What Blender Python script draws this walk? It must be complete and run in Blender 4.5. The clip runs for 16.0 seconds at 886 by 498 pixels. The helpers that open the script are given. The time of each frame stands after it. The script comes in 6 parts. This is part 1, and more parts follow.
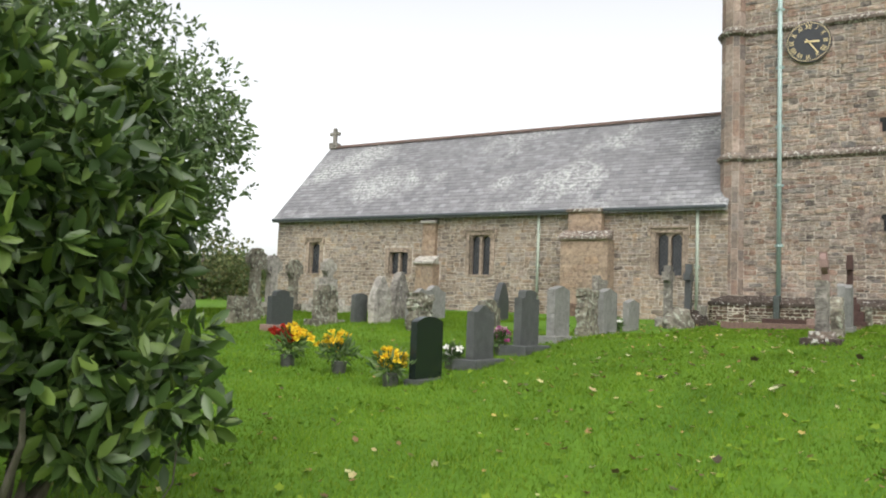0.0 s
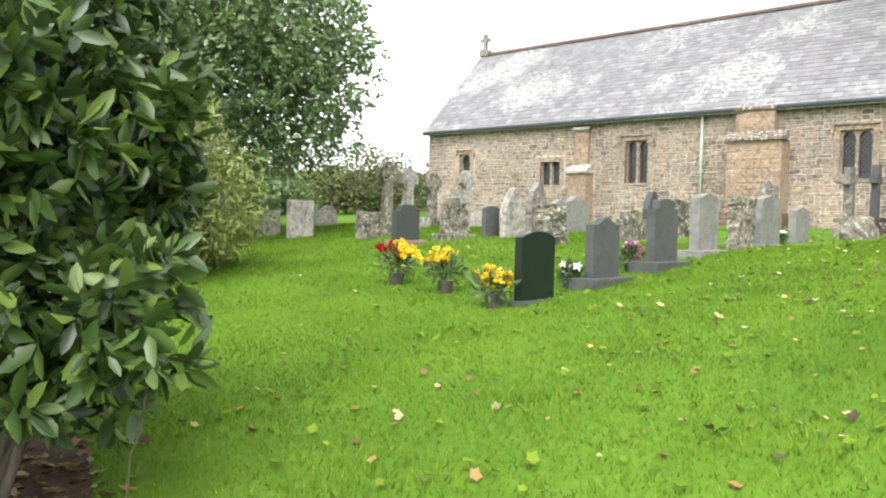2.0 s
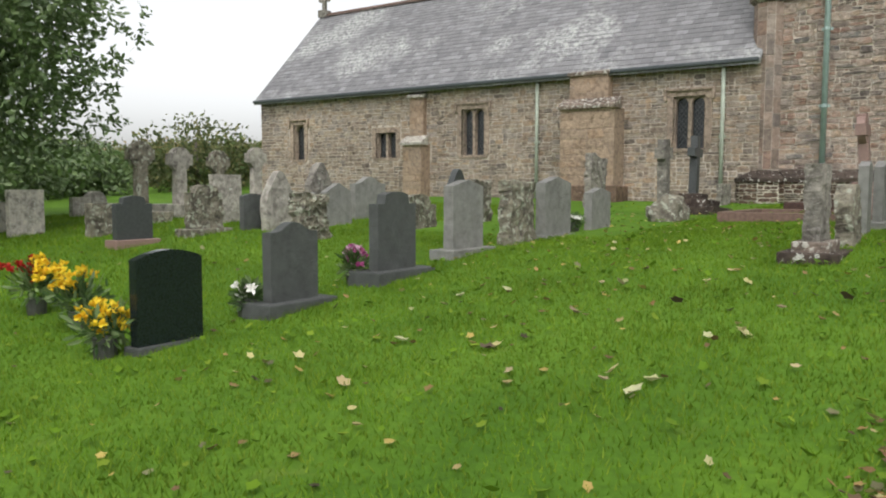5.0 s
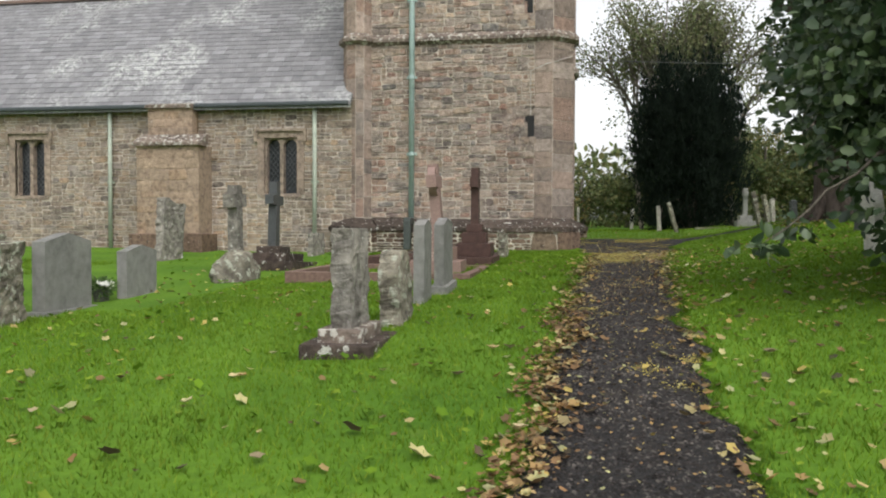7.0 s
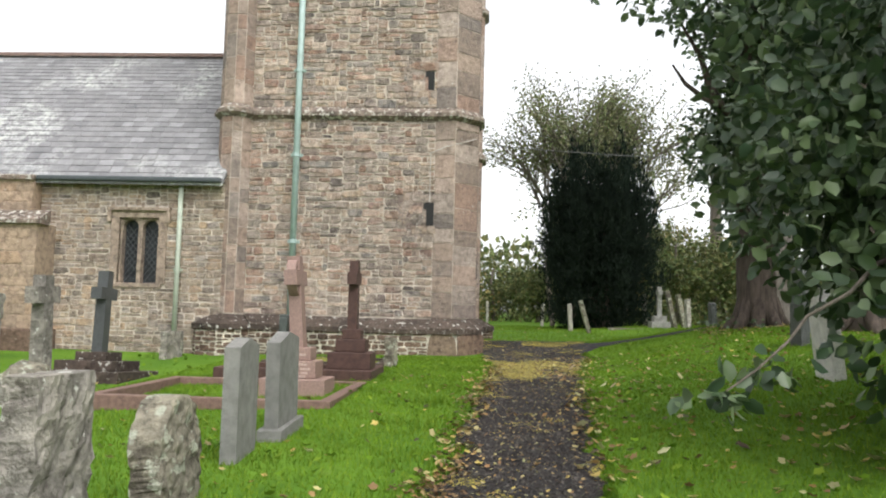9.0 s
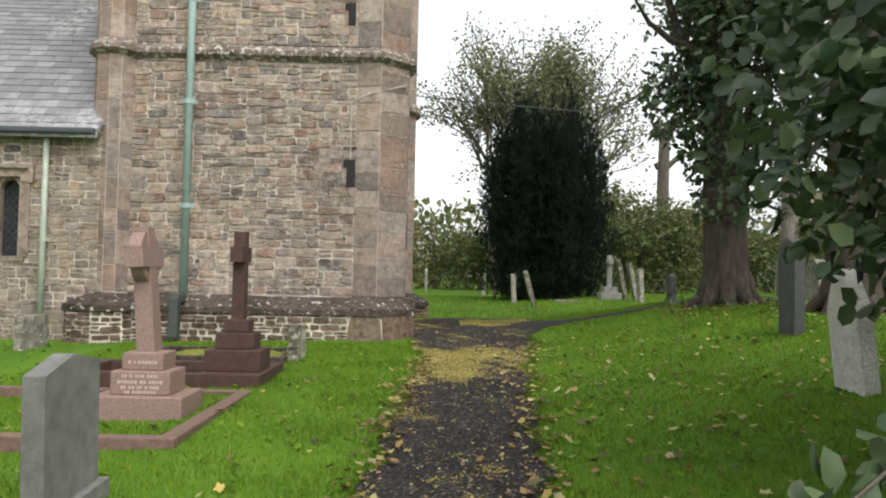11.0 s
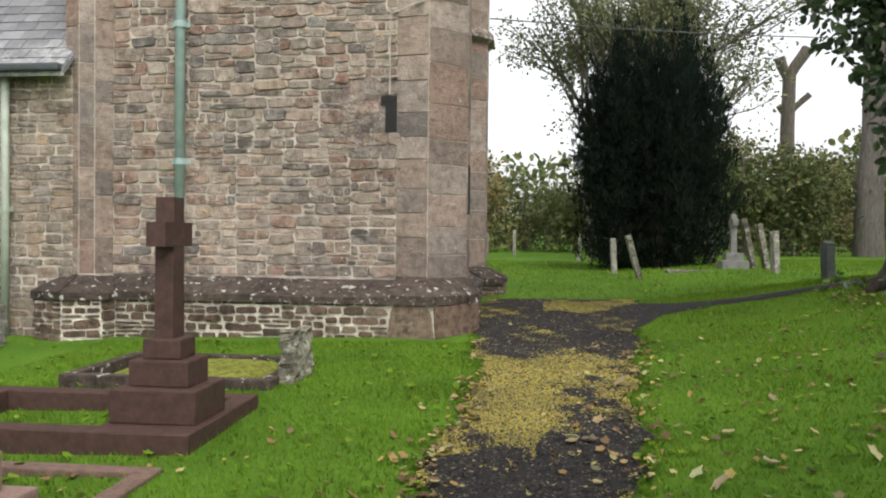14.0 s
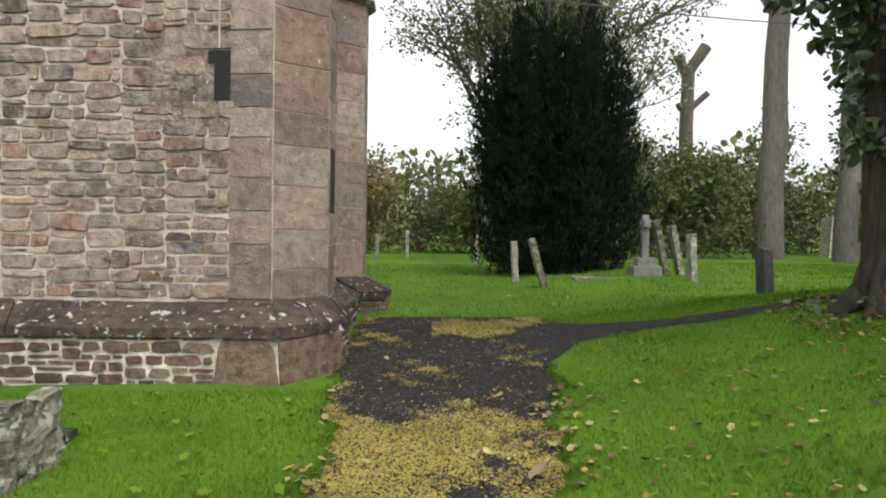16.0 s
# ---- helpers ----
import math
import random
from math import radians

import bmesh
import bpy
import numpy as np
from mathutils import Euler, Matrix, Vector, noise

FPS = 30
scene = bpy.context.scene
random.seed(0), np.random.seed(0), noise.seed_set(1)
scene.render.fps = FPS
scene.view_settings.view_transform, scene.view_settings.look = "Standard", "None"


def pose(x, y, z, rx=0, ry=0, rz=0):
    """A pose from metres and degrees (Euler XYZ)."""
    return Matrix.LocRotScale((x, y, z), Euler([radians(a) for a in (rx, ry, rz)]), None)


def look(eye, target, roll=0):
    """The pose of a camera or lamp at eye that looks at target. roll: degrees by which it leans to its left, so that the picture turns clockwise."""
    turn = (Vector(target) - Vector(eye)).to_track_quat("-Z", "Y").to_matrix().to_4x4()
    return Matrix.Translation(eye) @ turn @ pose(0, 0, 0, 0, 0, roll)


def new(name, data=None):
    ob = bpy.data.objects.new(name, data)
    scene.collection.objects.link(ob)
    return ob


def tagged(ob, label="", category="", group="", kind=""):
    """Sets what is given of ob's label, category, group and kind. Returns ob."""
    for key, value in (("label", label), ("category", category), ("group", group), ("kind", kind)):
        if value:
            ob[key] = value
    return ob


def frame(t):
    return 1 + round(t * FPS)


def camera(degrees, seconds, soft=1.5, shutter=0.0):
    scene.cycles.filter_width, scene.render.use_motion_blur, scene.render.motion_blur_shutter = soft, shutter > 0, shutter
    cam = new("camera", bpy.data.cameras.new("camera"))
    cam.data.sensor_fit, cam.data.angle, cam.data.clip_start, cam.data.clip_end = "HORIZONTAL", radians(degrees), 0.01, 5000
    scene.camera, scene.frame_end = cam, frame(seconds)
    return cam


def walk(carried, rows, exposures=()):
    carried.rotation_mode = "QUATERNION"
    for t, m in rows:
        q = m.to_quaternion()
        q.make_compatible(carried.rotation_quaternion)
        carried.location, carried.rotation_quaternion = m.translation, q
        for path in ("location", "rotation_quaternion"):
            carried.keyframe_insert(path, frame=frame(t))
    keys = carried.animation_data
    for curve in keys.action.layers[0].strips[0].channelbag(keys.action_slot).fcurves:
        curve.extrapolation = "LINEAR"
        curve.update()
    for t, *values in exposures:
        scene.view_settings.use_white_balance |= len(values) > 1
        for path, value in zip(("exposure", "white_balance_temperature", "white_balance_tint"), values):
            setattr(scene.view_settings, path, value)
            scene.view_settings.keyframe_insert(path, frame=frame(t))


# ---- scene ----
cam = camera(58.5, 16.0, soft=2.0)
PATH = [
    (0, (-0.151, -0.383, 1.491), (-1.156, 1.339, 1.651), 2.3),
    (0.5, (-0.145, -0.258, 1.477), (-1.23, 1.421, 1.549), 1.8),
    (1, (-0.181, 0.008, 1.491), (-1.306, 1.661, 1.507), 1.4),
    (1.5, (-0.103, 0.333, 1.503), (-1.336, 1.907, 1.474), 1.6),
    (2, (-0.08, 0.828, 1.544), (-1.429, 2.302, 1.468), 1.4),
    (2.5, (-0.024, 1.268, 1.608), (-1.431, 2.687, 1.512), 1.1),
    (3, (0.019, 1.812, 1.658), (-1.447, 3.168, 1.546), 1.2),
    (3.2, (0.071, 1.975, 1.672), (-1.391, 3.335, 1.55), 1.2),
    (5.3, (0.334, 4.276, 1.957), (-0.721, 5.968, 1.807), 0.1),
    (5.5, (0.368, 4.496, 1.962), (-0.613, 6.233, 1.823), 0.1),
    (6, (0.424, 5.105, 2.041), (-0.34, 6.951, 1.944), -0.2),
    (6.5, (0.5, 5.722, 2.114), (-0.069, 7.638, 2.035), 0.2),
    (7, (0.498, 6.342, 2.173), (0.169, 8.314, 2.114), 0.3),
    (7.5, (0.603, 6.898, 2.235), (0.421, 8.89, 2.207), 0.5),
    (8, (0.635, 7.537, 2.329), (0.499, 9.531, 2.419), 0.9),
    (8.2, (0.655, 7.763, 2.357), (0.524, 9.752, 2.522), 1.2),
    (10.3, (0.788, 10.236, 2.595), (0.725, 12.229, 2.757), 1.2),
    (10.5, (0.814, 10.469, 2.631), (0.782, 12.464, 2.764), 1.1),
    (11, (0.918, 11.039, 2.69), (0.944, 13.037, 2.765), 1.2),
    (11.5, (0.986, 11.63, 2.748), (1.019, 13.629, 2.762), 0.8),
    (12, (1.097, 12.232, 2.807), (1.082, 14.231, 2.802), 0.9),
    (12.5, (1.149, 12.792, 2.834), (1.082, 14.791, 2.815), 1.4),
    (13, (1.236, 13.369, 2.884), (1.136, 15.366, 2.847), 1.5),
    (13.5, (1.249, 13.943, 2.905), (1.101, 15.938, 2.874), 1.5),
    (14, (1.265, 14.581, 2.925), (1.048, 16.569, 2.888), 0.6),
    (14.5, (1.28, 15.232, 2.958), (1.062, 17.219, 2.916), 0.9),
    (15, (1.329, 15.858, 2.985), (1.223, 17.855, 2.948), 0.9),
    (15.5, (1.385, 16.536, 2.988), (1.366, 18.536, 2.953), 0.9),
    (16, (1.427, 17.152, 3.004), (1.466, 19.151, 2.966), 0.8),
]
walk(cam, [(t, look(eye, target, roll)) for t, eye, target, roll in PATH],
     exposures=[(0.0, 0.95), (0.5, 1.1), (1.0, 1.4), (2.0, 1.75), (3.0, 1.6), (3.6, 1.4), (5.3, 0.65), (6.5, 0.78), (7.5, 1.02), (8.0, 1.32), (10.5, 1.05), (12.0, 1.06), (13.5, 0.98), (16.0, 0.97)])

# ---- world and light: a bright overcast sky ----
world = bpy.data.worlds.new("world")
scene.world = world
world.use_nodes = True
wn, wl = world.node_tree.nodes, world.node_tree.links
sky = wn.new("ShaderNodeTexSky")
sky.sky_type, sky.sun_disc = "NISHITA", False
sky.sun_elevation, sky.sun_rotation = radians(55), radians(149)
sky.dust_density, sky.air_density = 3.0, 1.0
grey = wn.new("ShaderNodeHueSaturation")
grey.inputs["Saturation"].default_value = 0.12
wl.new(sky.outputs[0], grey.inputs["Color"])
wl.new(grey.outputs[0], wn["Background"].inputs["Color"])
wn["Background"].inputs["Strength"].default_value = 0.15
sun = new("sun", bpy.data.lights.new("sun", "SUN"))
sun.data.energy, sun.data.angle, sun.data.color = 0.7, radians(50), (1.0, 0.96, 0.9)
sun.matrix_world = look((0, 0, 0), (-0.3, 0.5, -0.85))


# ---- materials ----
def material(name, rough=0.8, metal=0.0, spec=0.3):
    m = bpy.data.materials.new(name)
    m.use_nodes = True
    b = m.node_tree.nodes["Principled BSDF"]
    b.inputs["Roughness"].default_value, b.inputs["Metallic"].default_value = rough, metal
    b.inputs["Specular IOR Level"].default_value = spec
    return m, m.node_tree.nodes, m.node_tree.links, b


def coord(n):
    return n.new("ShaderNodeNewGeometry").outputs["Position"]


def noise_node(n, l, scale, detail=4, rough=0.55, vec=None):
    t = n.new("ShaderNodeTexNoise")
    t.inputs["Scale"].default_value, t.inputs["Detail"].default_value, t.inputs["Roughness"].default_value = scale, detail, rough
    l.new(vec if vec is not None else coord(n), t.inputs["Vector"])
    return t.outputs["Fac"]


def ramp(n, l, fac, stops):
    r = n.new("ShaderNodeValToRGB")
    e = r.color_ramp.elements
    while len(e) < len(stops):
        e.new(0.5)
    for k, (p, c) in zip(e, stops):
        k.position = p
        k.color = (*c, 1) if len(c) == 3 else c
    l.new(fac, r.inputs["Fac"])
    return r.outputs["Color"]


def mix(n, l, fac, a, b, kind="MIX"):
    m = n.new("ShaderNodeMix")
    m.data_type, m.blend_type = "RGBA", kind
    for v, s in ((fac, 0), (a, 6), (b, 7)):
        if isinstance(v, (int, float)):
            m.inputs[s].default_value = v
        elif isinstance(v, tuple):
            m.inputs[s].default_value = (*v, 1)
        else:
            l.new(v, m.inputs[s])
    return m.outputs[2]


def maths(n, l, op, a, b=0.0):
    m = n.new("ShaderNodeMath")
    m.operation = op
    for k, v in enumerate((a, b)):
        if isinstance(v, (int, float)):
            m.inputs[k].default_value = v
        else:
            l.new(v, m.inputs[k])
    return m.outputs[0]


def bump(n, l, b, height, strength=0.4, dist=0.02):
    k = n.new("ShaderNodeBump")
    k.inputs["Strength"].default_value, k.inputs["Distance"].default_value = strength, dist
    l.new(height, k.inputs["Height"])
    l.new(k.outputs[0], b.inputs["Normal"])


def step_ramp(n, l, fac, lo, hi):
    return ramp(n, l, fac, [(lo, (0, 0, 0)), (hi, (1, 1, 1))])


def piece_random(n, l):
    a = n.new("ShaderNodeNewGeometry").outputs["Random Per Island"]
    o = n.new("ShaderNodeObjectInfo").outputs["Random"]
    return maths(n, l, "FRACT", maths(n, l, "ADD", a, o))


def stone_mat(name, colours, lichen=(0.6, 0.6, 0.54), lichen_lo=0.66, dark_lo=0.62, grain=40, rough=0.9, patch=0.8, pieces=True, dark=(0.07, 0.06, 0.05), wash=None, mottle=0.9):
    """Weathered stone: a colour per piece, mottling, pale lichen and dark stains."""
    m, n, l, b = material(name, rough, spec=0.2)
    k = len(colours)
    fac = piece_random(n, l) if pieces else noise_node(n, l, 1.7, 3)
    base = ramp(n, l, fac, [((i + 0.3) / k, c) for i, c in enumerate(colours)])
    mott = noise_node(n, l, 9, 5, 0.65)
    base = mix(n, l, mottle, base, ramp(n, l, mott, [(0.33, (0.42, 0.40, 0.39)), (0.5, (0.95, 0.93, 0.92)), (0.68, (1.4, 1.37, 1.32))]), "MULTIPLY")
    big = noise_node(n, l, patch, 3)
    base = mix(n, l, mottle * 0.67, base, ramp(n, l, big, [(0.32, (0.5, 0.47, 0.47)), (0.65, (1.2, 1.15, 1.1))]), "MULTIPLY")
    if wash:
        smear = step_ramp(n, l, noise_node(n, l, 5.0, 6, 0.75), 0.46, 0.62)
        base = mix(n, l, maths(n, l, "MULTIPLY", smear, 0.6), base, wash)
    spots = step_ramp(n, l, noise_node(n, l, 6.5, 6, 0.7), dark_lo, dark_lo + 0.12)
    base = mix(n, l, maths(n, l, "MULTIPLY", spots, 0.75), base, dark)
    pale = step_ramp(n, l, noise_node(n, l, 11, 4, 0.6), lichen_lo, lichen_lo + 0.05)
    base = mix(n, l, maths(n, l, "MULTIPLY", pale, 0.8), base, lichen)
    l.new(base, b.inputs["Base Color"])
    bump(n, l, b, maths(n, l, "ADD", noise_node(n, l, grain, 4, 0.7), maths(n, l, "MULTIPLY", mott, 2.0)), 0.9, 0.022)
    return m


def plain_mat(name, c, rough=0.6, metal=0.0, vary=0.25, scale=12, spec=0.4, b_str=0.15):
    m, n, l, b = material(name, rough, metal, spec)
    f = noise_node(n, l, scale, 5, 0.65)
    lo, hi = tuple(v * (1 - vary) for v in c), tuple(min(1, v * (1 + vary)) for v in c)
    l.new(ramp(n, l, f, [(0.3, lo), (0.7, hi)]), b.inputs["Base Color"])
    bump(n, l, b, f, b_str, 0.01)
    return m


def leaf_mat(name, colours, rough=0.45, spec=0.5):
    m, n, l, b = material(name, rough, spec=spec)
    k = len(colours)
    base = ramp(n, l, piece_random(n, l), [((i + 0.3) / k, c) for i, c in enumerate(colours)])
    base = mix(n, l, 0.5, base, ramp(n, l, noise_node(n, l, 1.3, 2), [(0.35, (0.6, 0.62, 0.6)), (0.65, (1.25, 1.25, 1.1))]), "MULTIPLY")
    l.new(base, b.inputs["Base Color"])
    t = n.new("ShaderNodeBsdfTranslucent")
    l.new(base, t.inputs["Color"])
    s = n.new("ShaderNodeMixShader")
    s.inputs[0].default_value = 0.2
    l.new(b.outputs[0], s.inputs[1]), l.new(t.outputs[0], s.inputs[2])
    l.new(s.outputs[0], n["Material Output"].inputs["Surface"])
    return m


def bark_mat(name, lo, hi):
    m, n, l, b = material(name, 0.9, spec=0.2)
    mp = n.new("ShaderNodeMapping")
    mp.inputs["Scale"].default_value = (9, 9, 1.6)
    l.new(coord(n), mp.inputs["Vector"])
    f = noise_node(n, l, 1.6, 6, 0.7, mp.outputs[0])
    l.new(ramp(n, l, f, [(0.3, lo), (0.7, hi)]), b.inputs["Base Color"])
    bump(n, l, b, f, 0.9, 0.05)
    return m


M_TOWER = stone_mat("tower_rubble", [(0.25, 0.17, 0.13), (0.40, 0.325, 0.27), (0.115, 0.105, 0.10), (0.50, 0.42, 0.35), (0.32, 0.20, 0.155), (0.19, 0.19, 0.185), (0.43, 0.335, 0.25), (0.28, 0.24, 0.21)], lichen_lo=0.65, dark_lo=0.58, wash=(0.42, 0.36, 0.31))
M_QUOIN = stone_mat("ashlar_quoin", [(0.25, 0.205, 0.175), (0.38, 0.30, 0.25), (0.21, 0.185, 0.17), (0.42, 0.355, 0.31), (0.30, 0.215, 0.175)], lichen_lo=0.68, dark_lo=0.62, mottle=0.6)
M_PLINTH = stone_mat("plinth_stone", [(0.13, 0.09, 0.07), (0.18, 0.13, 0.10), (0.10, 0.075, 0.06), (0.22, 0.17, 0.13)], lichen_lo=0.66, dark_lo=0.6)
M_NAVE = stone_mat("nave_rubble", [(0.37, 0.31, 0.25), (0.27, 0.22, 0.18), (0.45, 0.385, 0.30), (0.17, 0.15, 0.135), (0.41, 0.31, 0.22), (0.32, 0.29, 0.265)], lichen_lo=0.68, dark_lo=0.6, wash=(0.38, 0.325, 0.28))
M_DRESS = stone_mat("dressed_stone", [(0.31, 0.26, 0.215), (0.37, 0.305, 0.25)], lichen_lo=0.68, dark_lo=0.6)
M_BUTTRESS = stone_mat("orange_tan_ashlar", [(0.36, 0.265, 0.19), (0.31, 0.245, 0.19), (0.39, 0.30, 0.225)], lichen_lo=0.7, dark_lo=0.63, mottle=0.6)
M_CAP = stone_mat("plinth_cap_stone", [(0.05, 0.042, 0.036), (0.10, 0.08, 0.068)], lichen_lo=0.6, dark_lo=0.56, pieces=False)
M_STRING = stone_mat("string_course_stone", [(0.13, 0.11, 0.095), (0.24, 0.20, 0.17)], lichen=(0.58, 0.56, 0.5), lichen_lo=0.54, dark_lo=0.6, pieces=False)
M_MORTAR = plain_mat("lime_mortar", (0.50, 0.44, 0.375), 0.95, vary=0.35, scale=7, spec=0.1, b_str=0.4)
M_MORTAR_PALE = plain_mat("pale_mortar", (0.56, 0.52, 0.44), 0.95, vary=0.55, scale=9, spec=0.1, b_str=0.4)
M_ROUGH = stone_mat("lichened_stone", [(0.17, 0.165, 0.135), (0.26, 0.25, 0.2)], lichen=(0.40, 0.42, 0.34), lichen_lo=0.55, dark_lo=0.5, pieces=False)
M_OLD = stone_mat("old_grey_stone", [(0.19, 0.19, 0.175), (0.28, 0.27, 0.245)], lichen_lo=0.62, dark_lo=0.55, pieces=False)
M_PALE = stone_mat("pale_stone", [(0.36, 0.355, 0.32), (0.46, 0.45, 0.41)], lichen=(0.6, 0.6, 0.54), lichen_lo=0.64, dark_lo=0.66, pieces=False)
M_WHITE_STONE = stone_mat("white_marble", [(0.58, 0.57, 0.53), (0.66, 0.65, 0.61)], lichen_lo=0.8, dark_lo=0.7, rough=0.6, pieces=False, mottle=0.3)
M_GREY = stone_mat("grey_granite", [(0.085, 0.093, 0.092), (0.115, 0.123, 0.12)], lichen_lo=0.8, dark_lo=0.74, grain=120, rough=0.6, pieces=False, mottle=0.35)
M_LGREY = stone_mat("light_grey_granite", [(0.235, 0.24, 0.23), (0.30, 0.30, 0.285)], lichen_lo=0.74, dark_lo=0.68, grain=120, rough=0.75, pieces=False, mottle=0.4)
M_SLATE_HS = plain_mat("dark_slate_headstone", (0.06, 0.065, 0.065), 0.4, vary=0.2, scale=20, b_str=0.05)
M_BLACK = plain_mat("black_granite", (0.012, 0.018, 0.017), 0.22, vary=0.2, scale=60, spec=0.5, b_str=0.02)
M_PINK = plain_mat("pink_granite", (0.25, 0.165, 0.14), 0.55, vary=0.32, scale=60, b_str=0.1)
M_RED = plain_mat("dark_red_sandstone", (0.064, 0.033, 0.026), 0.7, vary=0.35, scale=14, b_str=0.25)
M_KERB = plain_mat("brown_granite_kerb", (0.16, 0.10, 0.08), 0.7, vary=0.35, scale=20)
M_SLATE, n_, l_, b_ = material("roof_slate", 0.6, spec=0.3)
sl = ramp(n_, l_, piece_random(n_, l_), [(0.1, (0.165, 0.163, 0.172)), (0.4, (0.21, 0.208, 0.215)), (0.7, (0.185, 0.183, 0.19)), (0.95, (0.25, 0.25, 0.26))])
sl = mix(n_, l_, 0.6, sl, ramp(n_, l_, noise_node(n_, l_, 5, 5, 0.7), [(0.3, (0.65, 0.65, 0.66)), (0.7, (1.25, 1.25, 1.22))]), "MULTIPLY")
patch_mask = maths(n_, l_, "MULTIPLY", step_ramp(n_, l_, noise_node(n_, l_, 0.33, 4, 0.6), 0.5, 0.6), step_ramp(n_, l_, noise_node(n_, l_, 8, 5, 0.8), 0.46, 0.56))
sl = mix(n_, l_, maths(n_, l_, "MULTIPLY", patch_mask, 0.8), sl, (0.5, 0.51, 0.49))
l_.new(sl, b_.inputs["Base Color"])
bump(n_, l_, b_, noise_node(n_, l_, 30, 4), 0.3, 0.006)
M_RIDGE = plain_mat("ridge_tile", (0.24, 0.17, 0.14), 0.85, vary=0.3)
M_PIPE = plain_mat("green_painted_iron", (0.32, 0.42, 0.40), 0.45, vary=0.15, scale=6)
M_PIPE_NAVE = plain_mat("olive_painted_iron", (0.34, 0.38, 0.31), 0.5, vary=0.2, scale=6)
M_PIPE_DARK = plain_mat("dark_painted_iron", (0.055, 0.065, 0.06), 0.5, vary=0.3, scale=9)
M_GUTTER = plain_mat("dark_gutter", (0.06, 0.07, 0.075), 0.5, vary=0.2)
M_DARK = plain_mat("dark_interior", (0.02, 0.02, 0.02), 0.9)
M_LEAD = plain_mat("window_lead", (0.06, 0.065, 0.07), 0.6, vary=0.2)
M_GOLD = plain_mat("gilding", (0.72, 0.58, 0.32), 0.4, 0.2, vary=0.1)
M_CLOCK = plain_mat("clock_face", (0.03, 0.032, 0.036), 0.45, vary=0.2)
M_WIRE = plain_mat("cable", (0.08, 0.08, 0.08), 0.6)
M_WIRE_PALE = plain_mat("pale_cable", (0.45, 0.42, 0.38), 0.6)
M_WHITE = plain_mat("white_paper", (0.75, 0.74, 0.7), 0.6, vary=0.08)
M_WRITING = plain_mat("faded_lettering", (0.46, 0.36, 0.31), 0.7, vary=0.1)
M_GLASS, gn, gl, gb = material("leaded_glass", 0.12, spec=0.6)
gl.new(ramp(gn, gl, noise_node(gn, gl, 14, 3), [(0.3, (0.015, 0.017, 0.02)), (0.7, (0.05, 0.055, 0.06))]), gb.inputs["Base Color"])
bump(gn, gl, gb, noise_node(gn, gl, 10, 2), 0.3, 0.02)
M_BARK = bark_mat("bark", (0.03, 0.024, 0.02), (0.115, 0.09, 0.075))
M_BARK_PALE = bark_mat("pale_bark", (0.12, 0.105, 0.095), (0.30, 0.265, 0.24))
M_TWIG = bark_mat("twig_bark", (0.09, 0.08, 0.065), (0.2, 0.17, 0.14))
M_RHODO = leaf_mat("rhododendron_leaf", [(0.034, 0.064, 0.02), (0.06, 0.105, 0.028), (0.027, 0.05, 0.018), (0.16, 0.235, 0.045), (0.045, 0.082, 0.024), (0.08, 0.135, 0.035)], 0.38, 0.45)
M_YELLOW_BUSH = leaf_mat("yellowgreen_leaf", [(0.19, 0.24, 0.06), (0.29, 0.34, 0.085), (0.12, 0.17, 0.05), (0.22, 0.23, 0.07)])
M_LAUREL = leaf_mat("laurel_leaf", [(0.085, 0.14, 0.05), (0.15, 0.21, 0.08), (0.11, 0.17, 0.065)])
M_IVY = leaf_mat("ivy_leaf", [(0.035, 0.065, 0.035), (0.07, 0.11, 0.055), (0.05, 0.085, 0.04), (0.13, 0.18, 0.09)], 0.4)
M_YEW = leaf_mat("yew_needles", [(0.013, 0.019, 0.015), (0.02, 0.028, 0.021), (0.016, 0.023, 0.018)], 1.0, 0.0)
M_ASH = leaf_mat("thin_autumn_leaf", [(0.12, 0.155, 0.07), (0.17, 0.19, 0.09), (0.19, 0.18, 0.10), (0.14, 0.15, 0.08)], 0.6, 0.2)
M_WOOD_A = leaf_mat("wood_leaf", [(0.08, 0.12, 0.045), (0.13, 0.16, 0.06), (0.19, 0.18, 0.075), (0.09, 0.11, 0.05)], 0.7, 0.2)
M_WOOD_B = leaf_mat("autumn_wood_leaf", [(0.25, 0.20, 0.075), (0.17, 0.13, 0.07), (0.30, 0.23, 0.085), (0.12, 0.13, 0.06)], 0.7, 0.2)
M_FALLEN = leaf_mat("fallen_leaf", [(0.46, 0.36, 0.11), (0.28, 0.16, 0.065), (0.48, 0.42, 0.2), (0.10, 0.06, 0.035), (0.34, 0.22, 0.09), (0.40, 0.40, 0.2), (0.05, 0.04, 0.025), (0.20, 0.12, 0.06)], 0.6, 0.3)
M_FALLEN_BROWN = leaf_mat("brown_leaf", [(0.22, 0.13, 0.06), (0.10, 0.06, 0.035), (0.30, 0.17, 0.08), (0.06, 0.04, 0.03), (0.36, 0.25, 0.12)], 0.65, 0.25)
M_FALLEN_BIG = leaf_mat("pale_maple_leaf", [(0.52, 0.46, 0.22), (0.50, 0.50, 0.30), (0.40, 0.27, 0.14), (0.55, 0.44, 0.28), (0.10, 0.07, 0.05)], 0.6, 0.3)
M_BLADE = leaf_mat("grass_blade", [(0.095, 0.19, 0.013), (0.135, 0.235, 0.017), (0.08, 0.16, 0.013), (0.18, 0.26, 0.028)], 0.75, 0.12)
